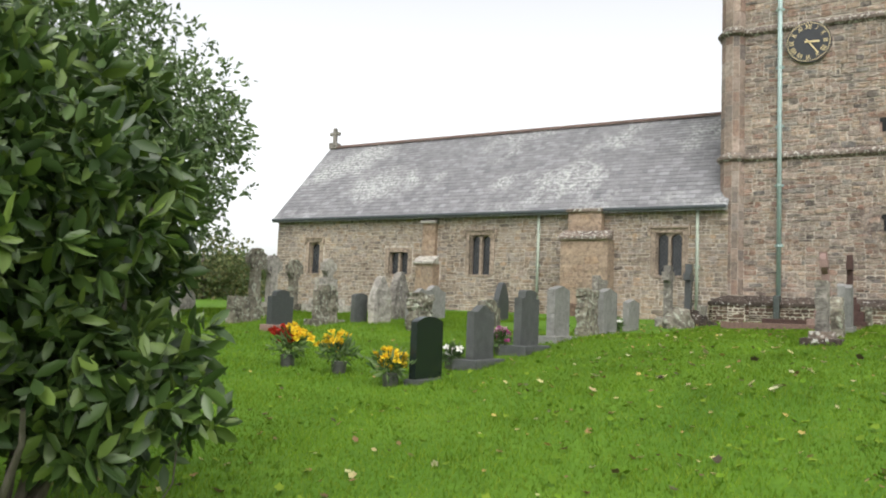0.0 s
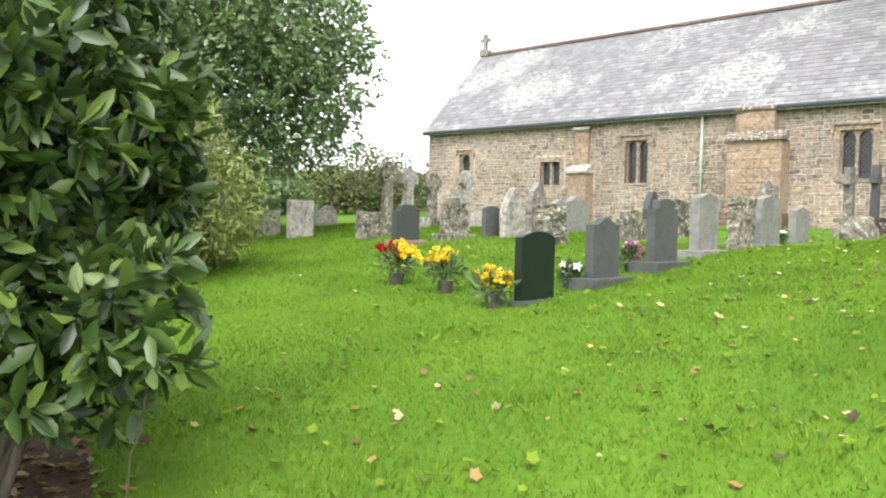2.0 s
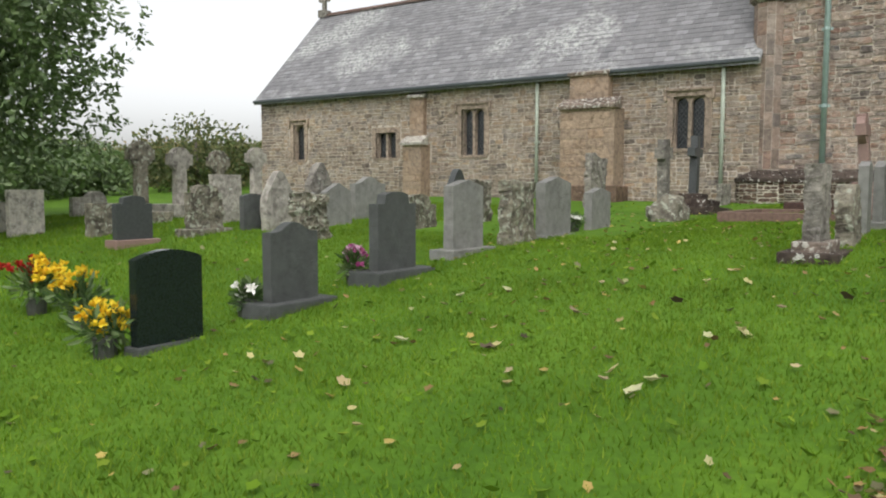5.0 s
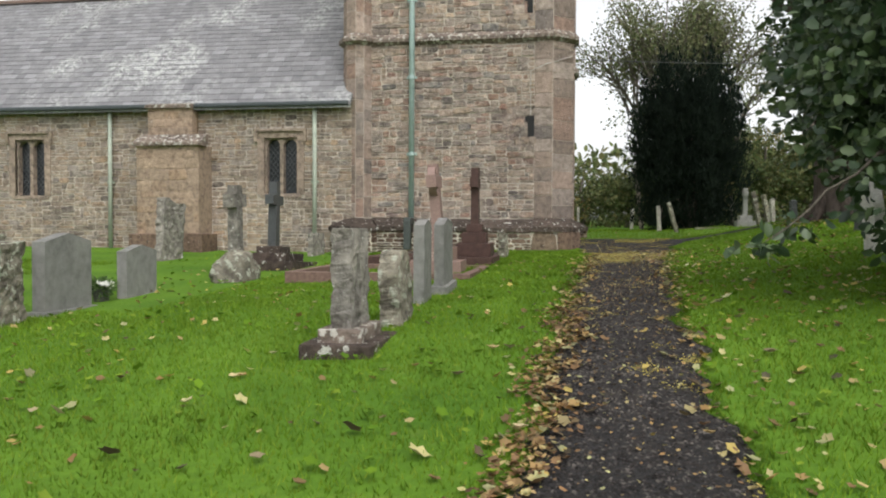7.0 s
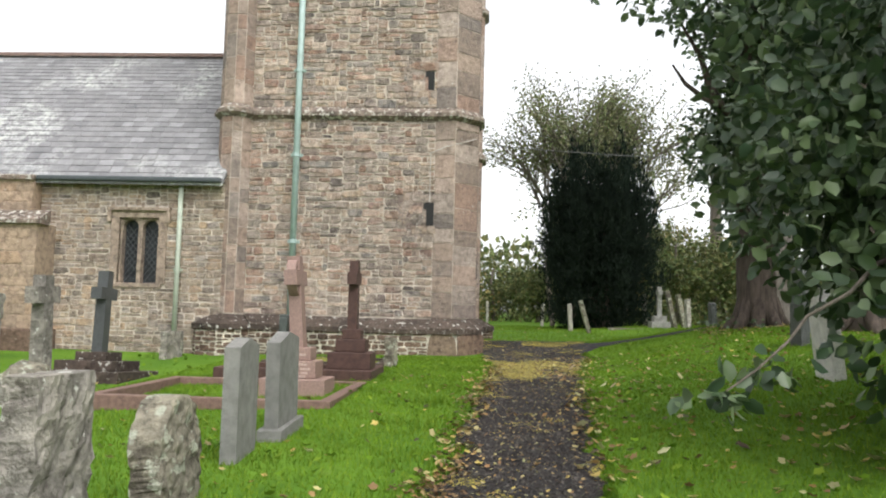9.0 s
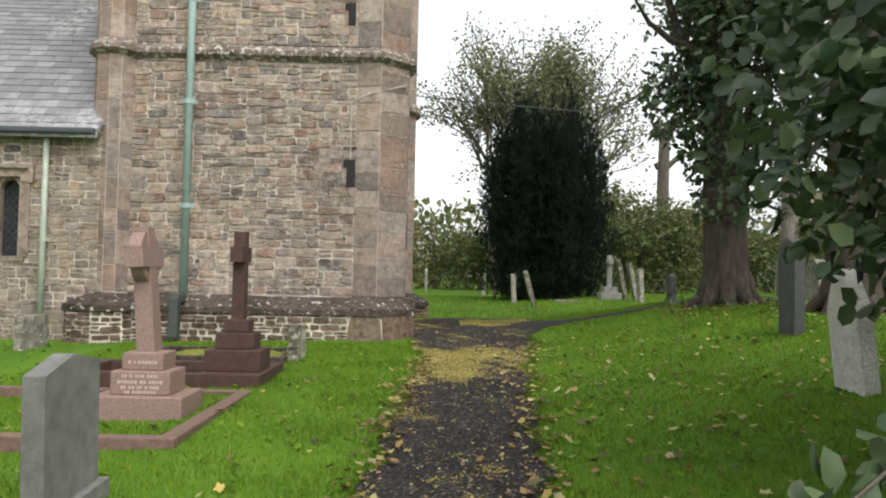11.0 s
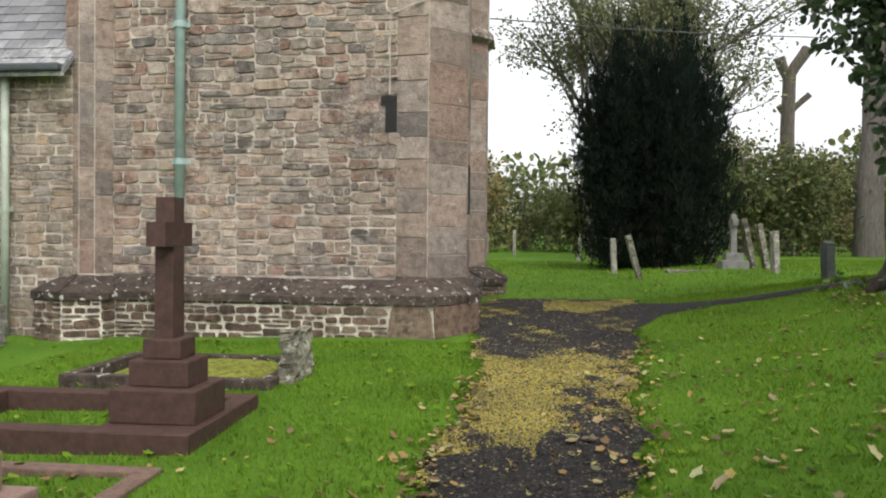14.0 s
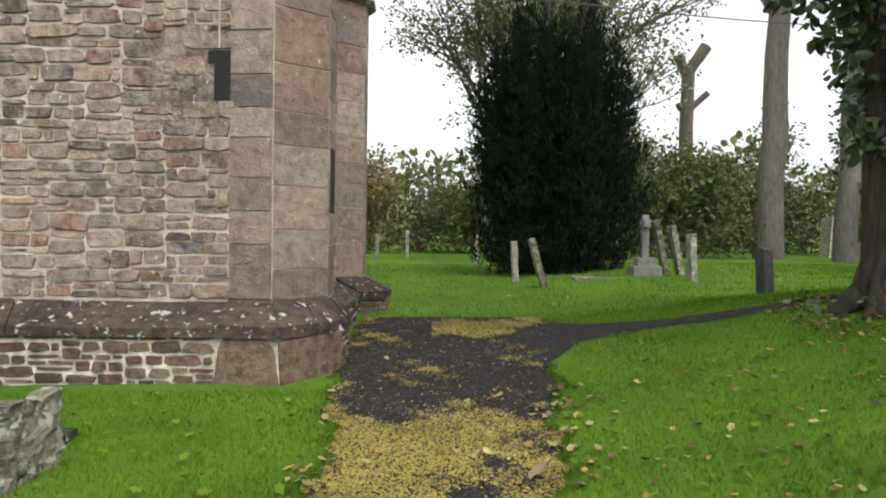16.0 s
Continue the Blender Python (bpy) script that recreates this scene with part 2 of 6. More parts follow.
M_MOSS = leaf_mat("yellow_moss", [(0.40, 0.32, 0.07), (0.50, 0.40, 0.10), (0.24, 0.22, 0.06), (0.17, 0.15, 0.06), (0.38, 0.33, 0.10)], 0.9, 0.1)
M_CHIP = stone_mat("path_chippings", [(0.035, 0.033, 0.032), (0.065, 0.06, 0.058), (0.15, 0.14, 0.13), (0.022, 0.02, 0.02), (0.05, 0.045, 0.042)], lichen_lo=0.9, dark_lo=0.8)
M_YPETAL = leaf_mat("yellow_petal", [(0.75, 0.55, 0.03), (0.85, 0.68, 0.06), (0.7, 0.42, 0.02)], 0.6, 0.2)
M_RPETAL = leaf_mat("red_petal", [(0.34, 0.02, 0.015), (0.5, 0.035, 0.02), (0.24, 0.015, 0.01)], 0.6, 0.2)
M_PPETAL = leaf_mat("pink_petal", [(0.55, 0.12, 0.3), (0.7, 0.5, 0.65), (0.4, 0.06, 0.25)], 0.6, 0.2)
M_STALK = leaf_mat("flower_stalk", [(0.05, 0.10, 0.03), (0.09, 0.15, 0.05), (0.16, 0.22, 0.1)], 0.6, 0.2)
M_POT = plain_mat("vase_metal", (0.10, 0.10, 0.095), 0.4, 0.4)

M_GRASS, n_, l_, b_ = material("lawn", 0.9, spec=0.15)
g_a = ramp(n_, l_, noise_node(n_, l_, 0.7, 4), [(0.3, (0.062, 0.14, 0.012)), (0.7, (0.11, 0.21, 0.019))])
g_b = mix(n_, l_, 0.8, g_a, ramp(n_, l_, noise_node(n_, l_, 18, 6, 0.75), [(0.3, (0.6, 0.65, 0.6)), (0.7, (1.25, 1.22, 1.1))]), "MULTIPLY")
g_b = mix(n_, l_, maths(n_, l_, "MULTIPLY", step_ramp(n_, l_, noise_node(n_, l_, 2.6, 5, 0.7), 0.6, 0.72), 0.5), g_b, (0.16, 0.2, 0.04))
l_.new(g_b, b_.inputs["Base Color"])
bump(n_, l_, b_, noise_node(n_, l_, 60, 4, 0.8), 0.5, 0.02)

M_PATH, n_, l_, b_ = material("tarmac_and_chippings", 0.85, spec=0.3)
p_a = ramp(n_, l_, noise_node(n_, l_, 45, 4, 0.8), [(0.35, (0.012, 0.011, 0.011)), (0.62, (0.036, 0.034, 0.033)), (0.78, (0.10, 0.095, 0.09))])
p_a = mix(n_, l_, maths(n_, l_, "MULTIPLY", step_ramp(n_, l_, noise_node(n_, l_, 3.2, 5, 0.7), 0.58, 0.68), 0.4), p_a, (0.11, 0.10, 0.045))
l_.new(p_a, b_.inputs["Base Color"])
bump(n_, l_, b_, noise_node(n_, l_, 70, 4, 0.8), 1.0, 0.02)
M_TURF = plain_mat("mossy_turf", (0.16, 0.17, 0.035), 0.95, vary=0.55, scale=16, spec=0.1, b_str=0.9)
M_SOIL = plain_mat("bare_soil", (0.07, 0.05, 0.03), 0.95, vary=0.5, scale=10, spec=0.1, b_str=0.8)


# ---- building helpers ----
def link_mesh(name, me, mat, parent=None, label=""):
    ob = new(name, me)
    me.materials.append(mat) if not me.materials else None
    if parent:
        ob.parent = parent
    if label:
        ob["label"] = label
    return ob


def part(name, bm, mat, parent=None, label="", smooth=False):
    me = bpy.data.meshes.new(name)
    bmesh.ops.recalc_face_normals(bm, faces=bm.faces)
    bm.to_mesh(me)
    bm.free()
    if smooth:
        me.shade_smooth()
    return link_mesh(name, me, mat, parent, label)


def np_mesh(name, verts, faces):
    """A mesh from arrays: verts (n, 3), faces (m, k)."""
    me = bpy.data.meshes.new(name)
    verts, faces = np.asarray(verts, dtype=np.float32), np.asarray(faces, dtype=np.int32)
    m, k = faces.shape
    me.vertices.add(len(verts)), me.vertices.foreach_set("co", verts.ravel())
    me.loops.add(m * k), me.loops.foreach_set("vertex_index", faces.ravel())
    me.polygons.add(m), me.polygons.foreach_set("loop_start", np.arange(0, m * k, k, dtype=np.int32))
    me.update(calc_edges=True)
    return me


def thing(name, x, y, z, rz=0.0, rx=0.0, ry=0.0, label="", category="", group=""):
    ob = new(name)
    ob.matrix_basis = pose(x, y, z, rx, ry, rz)
    return tagged(ob, label, category, group)


def box(bm, x0, x1, y0, y1, z0, z1, bevel=0.0):
    v = bmesh.ops.create_cube(bm, size=1, matrix=Matrix.Translation(((x0 + x1) / 2, (y0 + y1) / 2, (z0 + z1) / 2)) @ Matrix.Diagonal((x1 - x0, y1 - y0, z1 - z0, 1)))["verts"]
    if bevel:
        bmesh.ops.bevel(bm, geom=list({e for q in v for e in q.link_edges}), offset=bevel, segments=2, affect="EDGES", profile=0.6)


def box_part(name, dims, mat, parent=None, label="", bevel=0.012):
    bm = bmesh.new()
    box(bm, *dims, bevel=bevel)
    return part(name, bm, mat, parent, label)


def prism(bm, loop, z0, z1):
    """A closed upright prism over a loop of (x, y)."""
    a, b = [bm.verts.new((x, y, z0)) for x, y in loop], [bm.verts.new((x, y, z1)) for x, y in loop]
    k = len(loop)
    for i in range(k):
        bm.faces.new((a[i], a[(i + 1) % k], b[(i + 1) % k], b[i]))
    bm.faces.new(b), bm.faces.new(a[::-1])


def skirt(bm, outer, inner, z0, z1):
    """A sloping band from an outer loop at z0 to an inner loop at z1."""
    a, b = [bm.verts.new((x, y, z0)) for x, y in outer], [bm.verts.new((x, y, z1)) for x, y in inner]
    k = len(outer)
    for i in range(k):
        bm.faces.new((a[i], a[(i + 1) % k], b[(i + 1) % k], b[i]))


def tube(name, pts, radii, mat, parent=None, label="", sides=8):
    """A tapered tube along points."""
    verts, faces = [], []
    pts = [Vector(p) for p in pts]
    for i, p in enumerate(pts):
        d = (pts[min(i + 1, len(pts) - 1)] - pts[max(i - 1, 0)]).normalized()
        q = Vector((0, 0, 1)).rotation_difference(d)
        for s in range(sides):
            a = 2 * math.pi * s / sides
            verts.append(p + q @ Vector((math.cos(a), math.sin(a), 0)) * radii[i])
        if i:
            o = i * sides
            faces += [(o - sides + s, o - sides + (s + 1) % sides, o + (s + 1) % sides, o + s) for s in range(sides)]
    me = np_mesh(name, [tuple(v) for v in verts], faces)
    me.shade_smooth()
    return link_mesh(name, me, mat, parent, label)


# ---- the lie of the ground ----
GY = np.array([-300, -30, -8, -.4, 1.3, 4.5, 7.5, 10.5, 12.2, 14, 17, 20, 24, 29, 33, 48, 80, 400])
GZ = np.array([-4, -.9, -.35, .03, .15, .5, .87, 1.17, 1.35, 1.42, 1.5, 1.55, 1.62, 1.85, 2.0, 2.05, 2.3, 4])


def smooth_step(a, b, x):
    u = np.clip((x - a) / (b - a), 0, 1)
    return u * u * (3 - 2 * u)


def ground_z(x, y):
    x, y = np.asarray(x, dtype=float), np.asarray(y, dtype=float)
    z = np.interp(y, GY, GZ)
    z = z - 0.045 * np.clip(-x - 0.3, 0, 5) * (1 - .5 * smooth_step(12, 24, y)) * (1 - .6 * smooth_step(6, 12, -x))
    z = z + 0.75 * smooth_step(2.0, 6.5, x) * smooth_step(8, 22, y) * (1 - smooth_step(25.5, 30, y))
    z = z + .25 * smooth_step(2, 5, x) * (1 - smooth_step(8, 22, y))
    z = z + .18 * smooth_step(3, 6, x) * smooth_step(26, 30, y)
    return z


def gz(x, y):
    return float(ground_z(x, y))


PATH_Y = [-8, 0, 9, 11.4, 13.3, 17.5, 20.8, 21.6, 24.1, 25.2, 26.5, 28.3]
PATH_L = [-.5, -.4, .22, .4, .45, .62, .76, .86, .62, .5, .5, .6]
PATH_R = [.7, .75, 1.19, 1.3, 1.36, 1.78, 2.1, 2.19, 2.55, 2.65, 3.0, 3.0]


def wobble(y, seed):
    return 0.05 * np.sin(y * 3.1 + seed) + 0.04 * np.sin(y * 7.7 + seed * 2) + 0.025 * np.sin(y * 17 + seed * 3)


def path_left(y):
    return np.interp(y, PATH_Y, PATH_L) + wobble(y, 1.0)


def path_right(y):
    return np.interp(y, PATH_Y, PATH_R) + wobble(y, 2.0)


BRANCH_X = [2.5, 2.8, 3.1, 3.7, 4.2, 4.7, 5.4, 6.2, 9]
BRANCH_LO = [24.8, 25.3, 25.85, 25.9, 25.65, 25.4, 25.25, 25.4, 25.9]
BRANCH_HI = [28.2, 28.1, 27.5, 26.75, 26.2, 25.8, 25.6, 25.75, 26.25]


def branch_lo(x):
    return np.interp(x, BRANCH_X, BRANCH_LO) + 0.5 * wobble(x, 4)


def branch_hi(x):
    return np.interp(x, BRANCH_X, BRANCH_HI) + 0.5 * wobble(x, 5)


def on_path(x, y):
    a = (x > path_left(y)) & (x < path_right(y)) & (y < 28.3) & (y > -8)
    return a | ((y > branch_lo(x)) & (y < branch_hi(x)) & (x > 2.5) & (x < 9))


def under_building(x, y):
    return ((x > -23) & (x < 0.5) & (y > 24.0) & (y < 31.5))


def axis(lo, hi, step, far):
    """Fine steps from lo to hi, then ever wider ones out to far."""
    mid = list(np.arange(lo, hi + 1e-6, step))
    out, s, v = [], step, hi
    while v < far:
        s *= 1.35
        v += s
        out.append(v)
    back, s, v = [], step, lo
    while v > -far:
        s *= 1.35
        v -= s
        back.append(v)
    return np.array(back[::-1] + mid + out)


def sheet(name, xs, ys, lift, mat):
    gx, gy = np.meshgrid(xs, ys)
    v = np.stack([gx, gy, ground_z(gx, gy) + lift], -1).reshape(-1, 3)
    w, h = len(xs), len(ys)
    i = (np.arange(h - 1)[:, None] * w + np.arange(w - 1)[None, :]).ravel()
    me = np_mesh(name, v, np.stack([i, i + 1, i + 1 + w, i + w], -1))
    me.shade_smooth()
    return link_mesh(name, me, mat)


tagged(sheet("ground", axis(-18, 14, 0.25, 900), axis(-6, 44, 0.25, 900), 0.0, M_GRASS), "mown green churchyard lawn sloping up to the church", "lawn", kind="structure")


def strip(name, along, lo, hi, lift, mat, cross=False, cols=14):
    """A band of path: lo and hi edges for each step along."""
    u = np.linspace(0, 1, cols)
    a = np.repeat(along[:, None], cols, 1)
    c = lo[:, None] * (1 - u) + hi[:, None] * u
    x, y = (a, c) if cross else (c, a)
    camber = lift + 0.018 * (1 - (2 * u - 1) ** 2)[None, :]
    v = np.stack([x, y, ground_z(x, y) + camber], -1).reshape(-1, 3)
    h = len(along)
    i = (np.arange(h - 1)[:, None] * cols + np.arange(cols - 1)[None, :]).ravel()
    f = np.stack([i, i + 1, i + 1 + cols, i + cols], -1)
    me = np_mesh(name, v, f[:, ::-1] if cross else f)
    me.shade_smooth()
    return link_mesh(name, me, mat)


py = np.arange(-8, 28.3, 0.1)
tagged(strip("path", py, path_left(py), path_right(py), 0.012, M_PATH), "worn dark tarmac path with chippings and yellow moss", "path", kind="structure")
bx = np.arange(2.55, 9, 0.1)
tagged(strip("side_path", bx, branch_lo(bx), branch_hi(bx), 0.008, M_PATH, True, 8), "narrow worn side path in the grass", "path", kind="structure")


# ---- masonry ----
def block_mesh(seed, cut=0.1, front=0.9, jit=0.1):
    """A unit stone: 1 wide (x), 1 high (z), its face 1 out along -y, eight-sided with cut corners and an uneven face."""
    rng = np.random.default_rng(seed)
    ring = []
    for sx, sz in ((-1, -1), (1, -1), (1, 1), (-1, 1)):
        a, b = rng.uniform(0.3, 1.5, 2) * cut
        p, q = (sx * (0.5 - a), sz * 0.5), (sx * 0.5, sz * (0.5 - b))
        ring += [p, q] if sx * sz < 0 else [q, p]
    ring = np.array(ring) + rng.uniform(-jit, jit, (8, 2)) * 0.5
    v = []
    for s, y in ((1.0, 0.0), (1.0, -0.55), (front, -0.95)):
        for x, z in ring:
            v.append((x * s, y * rng.uniform(0.85, 1.1), z * s))
    v.append((rng.uniform(-.1, .1), -0.98, rng.uniform(-.1, .1)))
    f = []
    for r in (0, 8):
        f += [(r + i, r + (i + 1) % 8, r + 8 + (i + 1) % 8, r + 8 + i) for i in range(8)]
    f += [(24, 16 + i, 16 + i + 1, 16 + (i + 2) % 8) for i in (0, 2, 4, 6)]
    return np.array(v), np.array(f)


BLOCKS = [block_mesh(s, 0.15, 0.93, 0.13) for s in range(12)] + [block_mesh(s, 0.008, 0.988, 0.004) for s in range(12)]


def rubble(u0, u1, z0, z1, hmin, hmax, wmin, wmax, rng, keep):
    """Random rubble: each stone is bedded in the lowest gap of the wall so far, so that courses break and interlock."""
    step = 0.03
    n = max(1, round((u1 - u0) / step))
    step = (u1 - u0) / n
    top, out = np.full(n, z0), []
    while True:
        i = int(np.argmin(top))
        low = top[i]
        if low >= z1 - 0.02:
            return out
        j = i
        while j < n and top[j] - low < 0.012:
            j += 1
        left, right = (top[i - 1] if i else 9e9), (top[j] if j < n else 9e9)
        k = max(2, round(rng.uniform(wmin, wmax) * rng.uniform(0.75, 1.25) / step))
        if j - i - k < wmin / step * 0.7:
            k = j - i
        h = rng.uniform(hmin, hmax) if rng.random() < 0.8 else rng.uniform(hmax * 0.8, hmax * 1.25)
        h = min(h, k * step * 1.3 + 0.03)
        for t in (left, right, z1):
            if abs(low + h - t) < 0.05 and t - low > 0.03:
                h = t - low
        h = min(h, z1 - low)
        a, b = u0 + i * step, u0 + (i + k) * step
        if keep(a, b, low, low + h):
            if k * step > 0.05 and h > 0.025:
                out.append(((a + b) / 2, low + h / 2, b - a, h))
        else:
            k, h = min(k, 3), min(h, 0.08)
            a, b = u0 + i * step, u0 + (i + k) * step
            if keep(a, b, low, low + h) and k > 1:
                out.append(((a + b) / 2, low + h / 2, b - a, h))
        top[i:i + k] = low + h


def lay(u0, u1, z0, z1, hmin, hmax, wmin, wmax, rng, keep):
    """Uneven courses of stones as (u, z, w, h); keep(u0, u1, z0, z1) says where one may lie."""
    out, z = [], z0
    while z < z1 - 0.03:
        h = min(rng.uniform(hmin, hmax), z1 - z)
        if z1 - z - h < hmin * 0.6:
            h = z1 - z
        u = u0 - rng.uniform(0, wmax * 0.5)
        while u < u1:
            w = rng.uniform(wmin, wmax) * (0.7 + 0.5 * h / hmax)
            a, b = max(u, u0), min(u + w, u1)
            if b - a > 0.05 and keep(a, b, z, z + h):
                if h > 0.15 and w < 0.3 and rng.random() < 0.25:
                    k = z + h * rng.uniform(.4, .6)
                    out += [((a + b) / 2, (z + k) / 2, b - a, k - z), ((a + b) / 2, (k + z + h) / 2, b - a, z + h - k)]
                else:
                    out.append(((a + b) / 2, z + h / 2, b - a, h))
            u += w
        z += h
    return out


def set_stones(parent, stones, m, joint, depth, mat, rng, near=None, name="stone", vary=0.35):
    """Stones on a face whose frame is m (x along, z up, -y out). near(u, z) picks those that become parts."""
    shapes = []
    for v, f in BLOCKS:
        me = np_mesh(name, v, f)
        me.shade_flat()
        me.materials.append(mat)
        shapes.append(me)
    allv, allf, count, made = [], [], 0, 0
    m3, mt = np.array(m.to_3x3()), np.array(m.translation)
    for u, z, w, h in stones:
        k = int(rng.integers(12)) + (12 if name == "quoin" else 0)
        d = depth * rng.uniform(1 - vary, 1 + vary)
        j = joint * (rng.uniform(0.5, 1.9) if name == "stone" else 1.0)
        s = np.array([max(w - j, 0.03), d, max(h - j, 0.03)])
        tilt = rng.uniform(-0.05, 0.05) if name == "stone" else 0.0
        if near and made < 300 and near(u, z):
            ob = new(name, shapes[k])
            ob.parent = parent
            ob.matrix_basis = m @ Matrix.Translation((u, 0, z)) @ Matrix.Rotation(tilt, 4, "Y") @ Matrix.Diagonal((*s, 1))
            made += 1
        else:
            v = BLOCKS[k][0] * s
            v = v + np.array([u, 0, z]) + np.stack([v[:, 2] * tilt, 0 * v[:, 0], -v[:, 0] * tilt], -1)
            allv.append(v @ m3.T + mt), allf.append(BLOCKS[k][1] + count)
            count += len(v)
    if allv:
        me = np_mesh(name + "work", np.concatenate(allv), np.concatenate(allf))
        me.shade_flat()
        ob = link_mesh(name + "work", me, mat, parent)
        ob["kind"] = "stuff"


def face_frame(ax, ay, bx_, by_):
    """The frame of an upright face from a to b as seen from outside, left to right; x along it."""
    u = Vector((bx_ - ax, by_ - ay, 0)).normalized()
    y = Vector((-u.y, u.x, 0))
    return Matrix(((u.x, y.x, 0, ax), (u.y, y.y, 0, ay), (0, 0, 1, 0), (0, 0, 0, 1)))


def clear_of(holes):
    return lambda a, b, z, t: not any(a < h[1] - 0.02 and b > h[0] + 0.02 and z < h[3] - 0.02 and t > h[2] + 0.02 for h in holes)


MASONRY = []   # laid at the end of the file

# ---- church: the nave ----
NX0, NX1, NY, NB, EAVE, RIDGE_Y, RIDGE_Z = -22.55, -4.7, 24.39, 1.0, 5.16, 27.77, 8.66
NAVE_HOLES = [(-20.84, -20.3, 2.86, 4.1), (-16.95, -16.1, 2.86, 3.68), (-13.5, -12.68, 2.88, 4.28), (-6.86, -6.03, 2.92, 4.25)]

nave = thing("nave", -13.6, 27.7, 1.4, label="long stone church nave with a grey slate roof", category="church")
inv = nave.matrix_basis.inverted()


def nave_part(name, bm, mat, label="", parent=None):
    bmesh.ops.transform(bm, matrix=inv, verts=bm.verts)
    return part(name, bm, mat, parent or nave, label)


xs = sorted({NX0, NX1, *[v for h in NAVE_HOLES for v in h[:2]]})
for a, b in zip(xs, xs[1:]):
    hole = [h for h in NAVE_HOLES if h[0] == a]
    for z0, z1 in ([(NB, hole[0][2]), (hole[0][3], EAVE)] if hole else [(NB, EAVE)]):
        bm = bmesh.new()
        box(bm, a, b, NY, NY + 0.6, z0, z1)
        nave_part("wall", bm, M_MORTAR, "rubble wall in tan stone")
bm = bmesh.new()
box(bm, NX0, NX1, 30.6, 31.2, NB, EAVE)
nave_part("north_wall", bm, M_MORTAR)
bm = bmesh.new()
loop = [(NY, NB), (31.2, NB), (31.2, EAVE), (RIDGE_Y, RIDGE_Z), (NY, EAVE)]
for x in (NX0,):
    a = [bm.verts.new((x, y, z)) for y, z in loop]
    b = [bm.verts.new((x + 0.55, y, z)) for y, z in loop]
    bm.faces.new(a), bm.faces.new(b[::-1])
    for i in range(5):
        bm.faces.new((a[i], b[i], b[(i + 1) % 5], a[(i + 1) % 5]))
nave_part("gable_wall", bm, M_MORTAR)
slope = math.atan2(RIDGE_Z - EAVE, RIDGE_Y - NY)
for side, label in ((1, "slate roof slope with pale lichen patches"), (-1, "")):
    bm = bmesh.new()
    e = RIDGE_Y - side * (RIDGE_Y - NY + 0.26)
    ez = EAVE - 0.26 * math.tan(slope) + 0.1
    p = [(NX0 - 0.12, e, ez), (NX1 + 0.02, e, ez), (NX1 + 0.02, RIDGE_Y, RIDGE_Z + 0.1), (NX0 - 0.12, RIDGE_Y, RIDGE_Z + 0.1)]
    a = [bm.verts.new(q) for q in p]
    b = [bm.verts.new((q[0], q[1], q[2] - 0.09)) for q in p]
    bm.faces.new(a), bm.faces.new(b[::-1])
    for i in range(4):
        bm.faces.new((a[i], b[i], b[(i + 1) % 4], a[(i + 1) % 4]))
    ob = nave_part("roof", bm, M_SLATE, label)
    if side == 1:
        SOUTH_ROOF = ob
for i in range(40):
    a = NX0 - 0.1 + i * (NX1 - NX0 + 0.1) / 40
    bm = bmesh.new()
    for s in (-1, 1):
        q = [bm.verts.new((a + dx, RIDGE_Y + dy * s, RIDGE_Z + 0.19 + dz)) for dx, dy, dz in ((0.006, 0, 0), (0.44, 0, 0), (0.44, 0.17, -0.15), (0.006, 0.17, -0.15))]
        bm.faces.new(q)
    bmesh.ops.solidify(bm, geom=bm.faces[:], thickness=0.02)
    nave_part("ridge_tile", bm, M_RIDGE, parent=nave)
bm = bmesh.new()
box(bm, NX0 - 0.1, NX1, NY - 0.34, NY - 0.22, EAVE - 0.2, EAVE - 0.1, 0.03)
nave_part("gutter", bm, M_GUTTER, "dark cast iron gutter")
# gable cross
bm = bmesh.new()
box(bm, NX0 - 0.15, NX0 + 0.25, RIDGE_Y - 0.2, RIDGE_Y + 0.2, RIDGE_Z + 0.02, RIDGE_Z + 0.32, 0.04)
box(bm, NX0 - 0.03, NX0 + 0.13, RIDGE_Y - 0.08, RIDGE_Y + 0.08, RIDGE_Z + 0.3, RIDGE_Z + 1.0, 0.025)
box(bm, NX0 - 0.22, NX0 + 0.32, RIDGE_Y - 0.07, RIDGE_Y + 0.07, RIDGE_Z + 0.66, RIDGE_Z + 0.82, 0.025)
nave_part("gable_cross", bm, M_OLD, "small weathered stone gable cross")


def arch_loop(x0, x1, z0, z1, pointed):
    """A window light's outline, with a rounded or pointed head."""
    w, pts = (x1 - x0) / 2, [(x0, z0), (x1, z0)]
    rise = w * (1.25 if pointed else 0.9)
    for i in range(9):
        a = math.pi * i / 8
        pts.append(((x0 + x1) / 2 + w * math.cos(a), z1 - rise + rise * math.sin(a) ** (0.8 if pointed else 1)))
    return pts


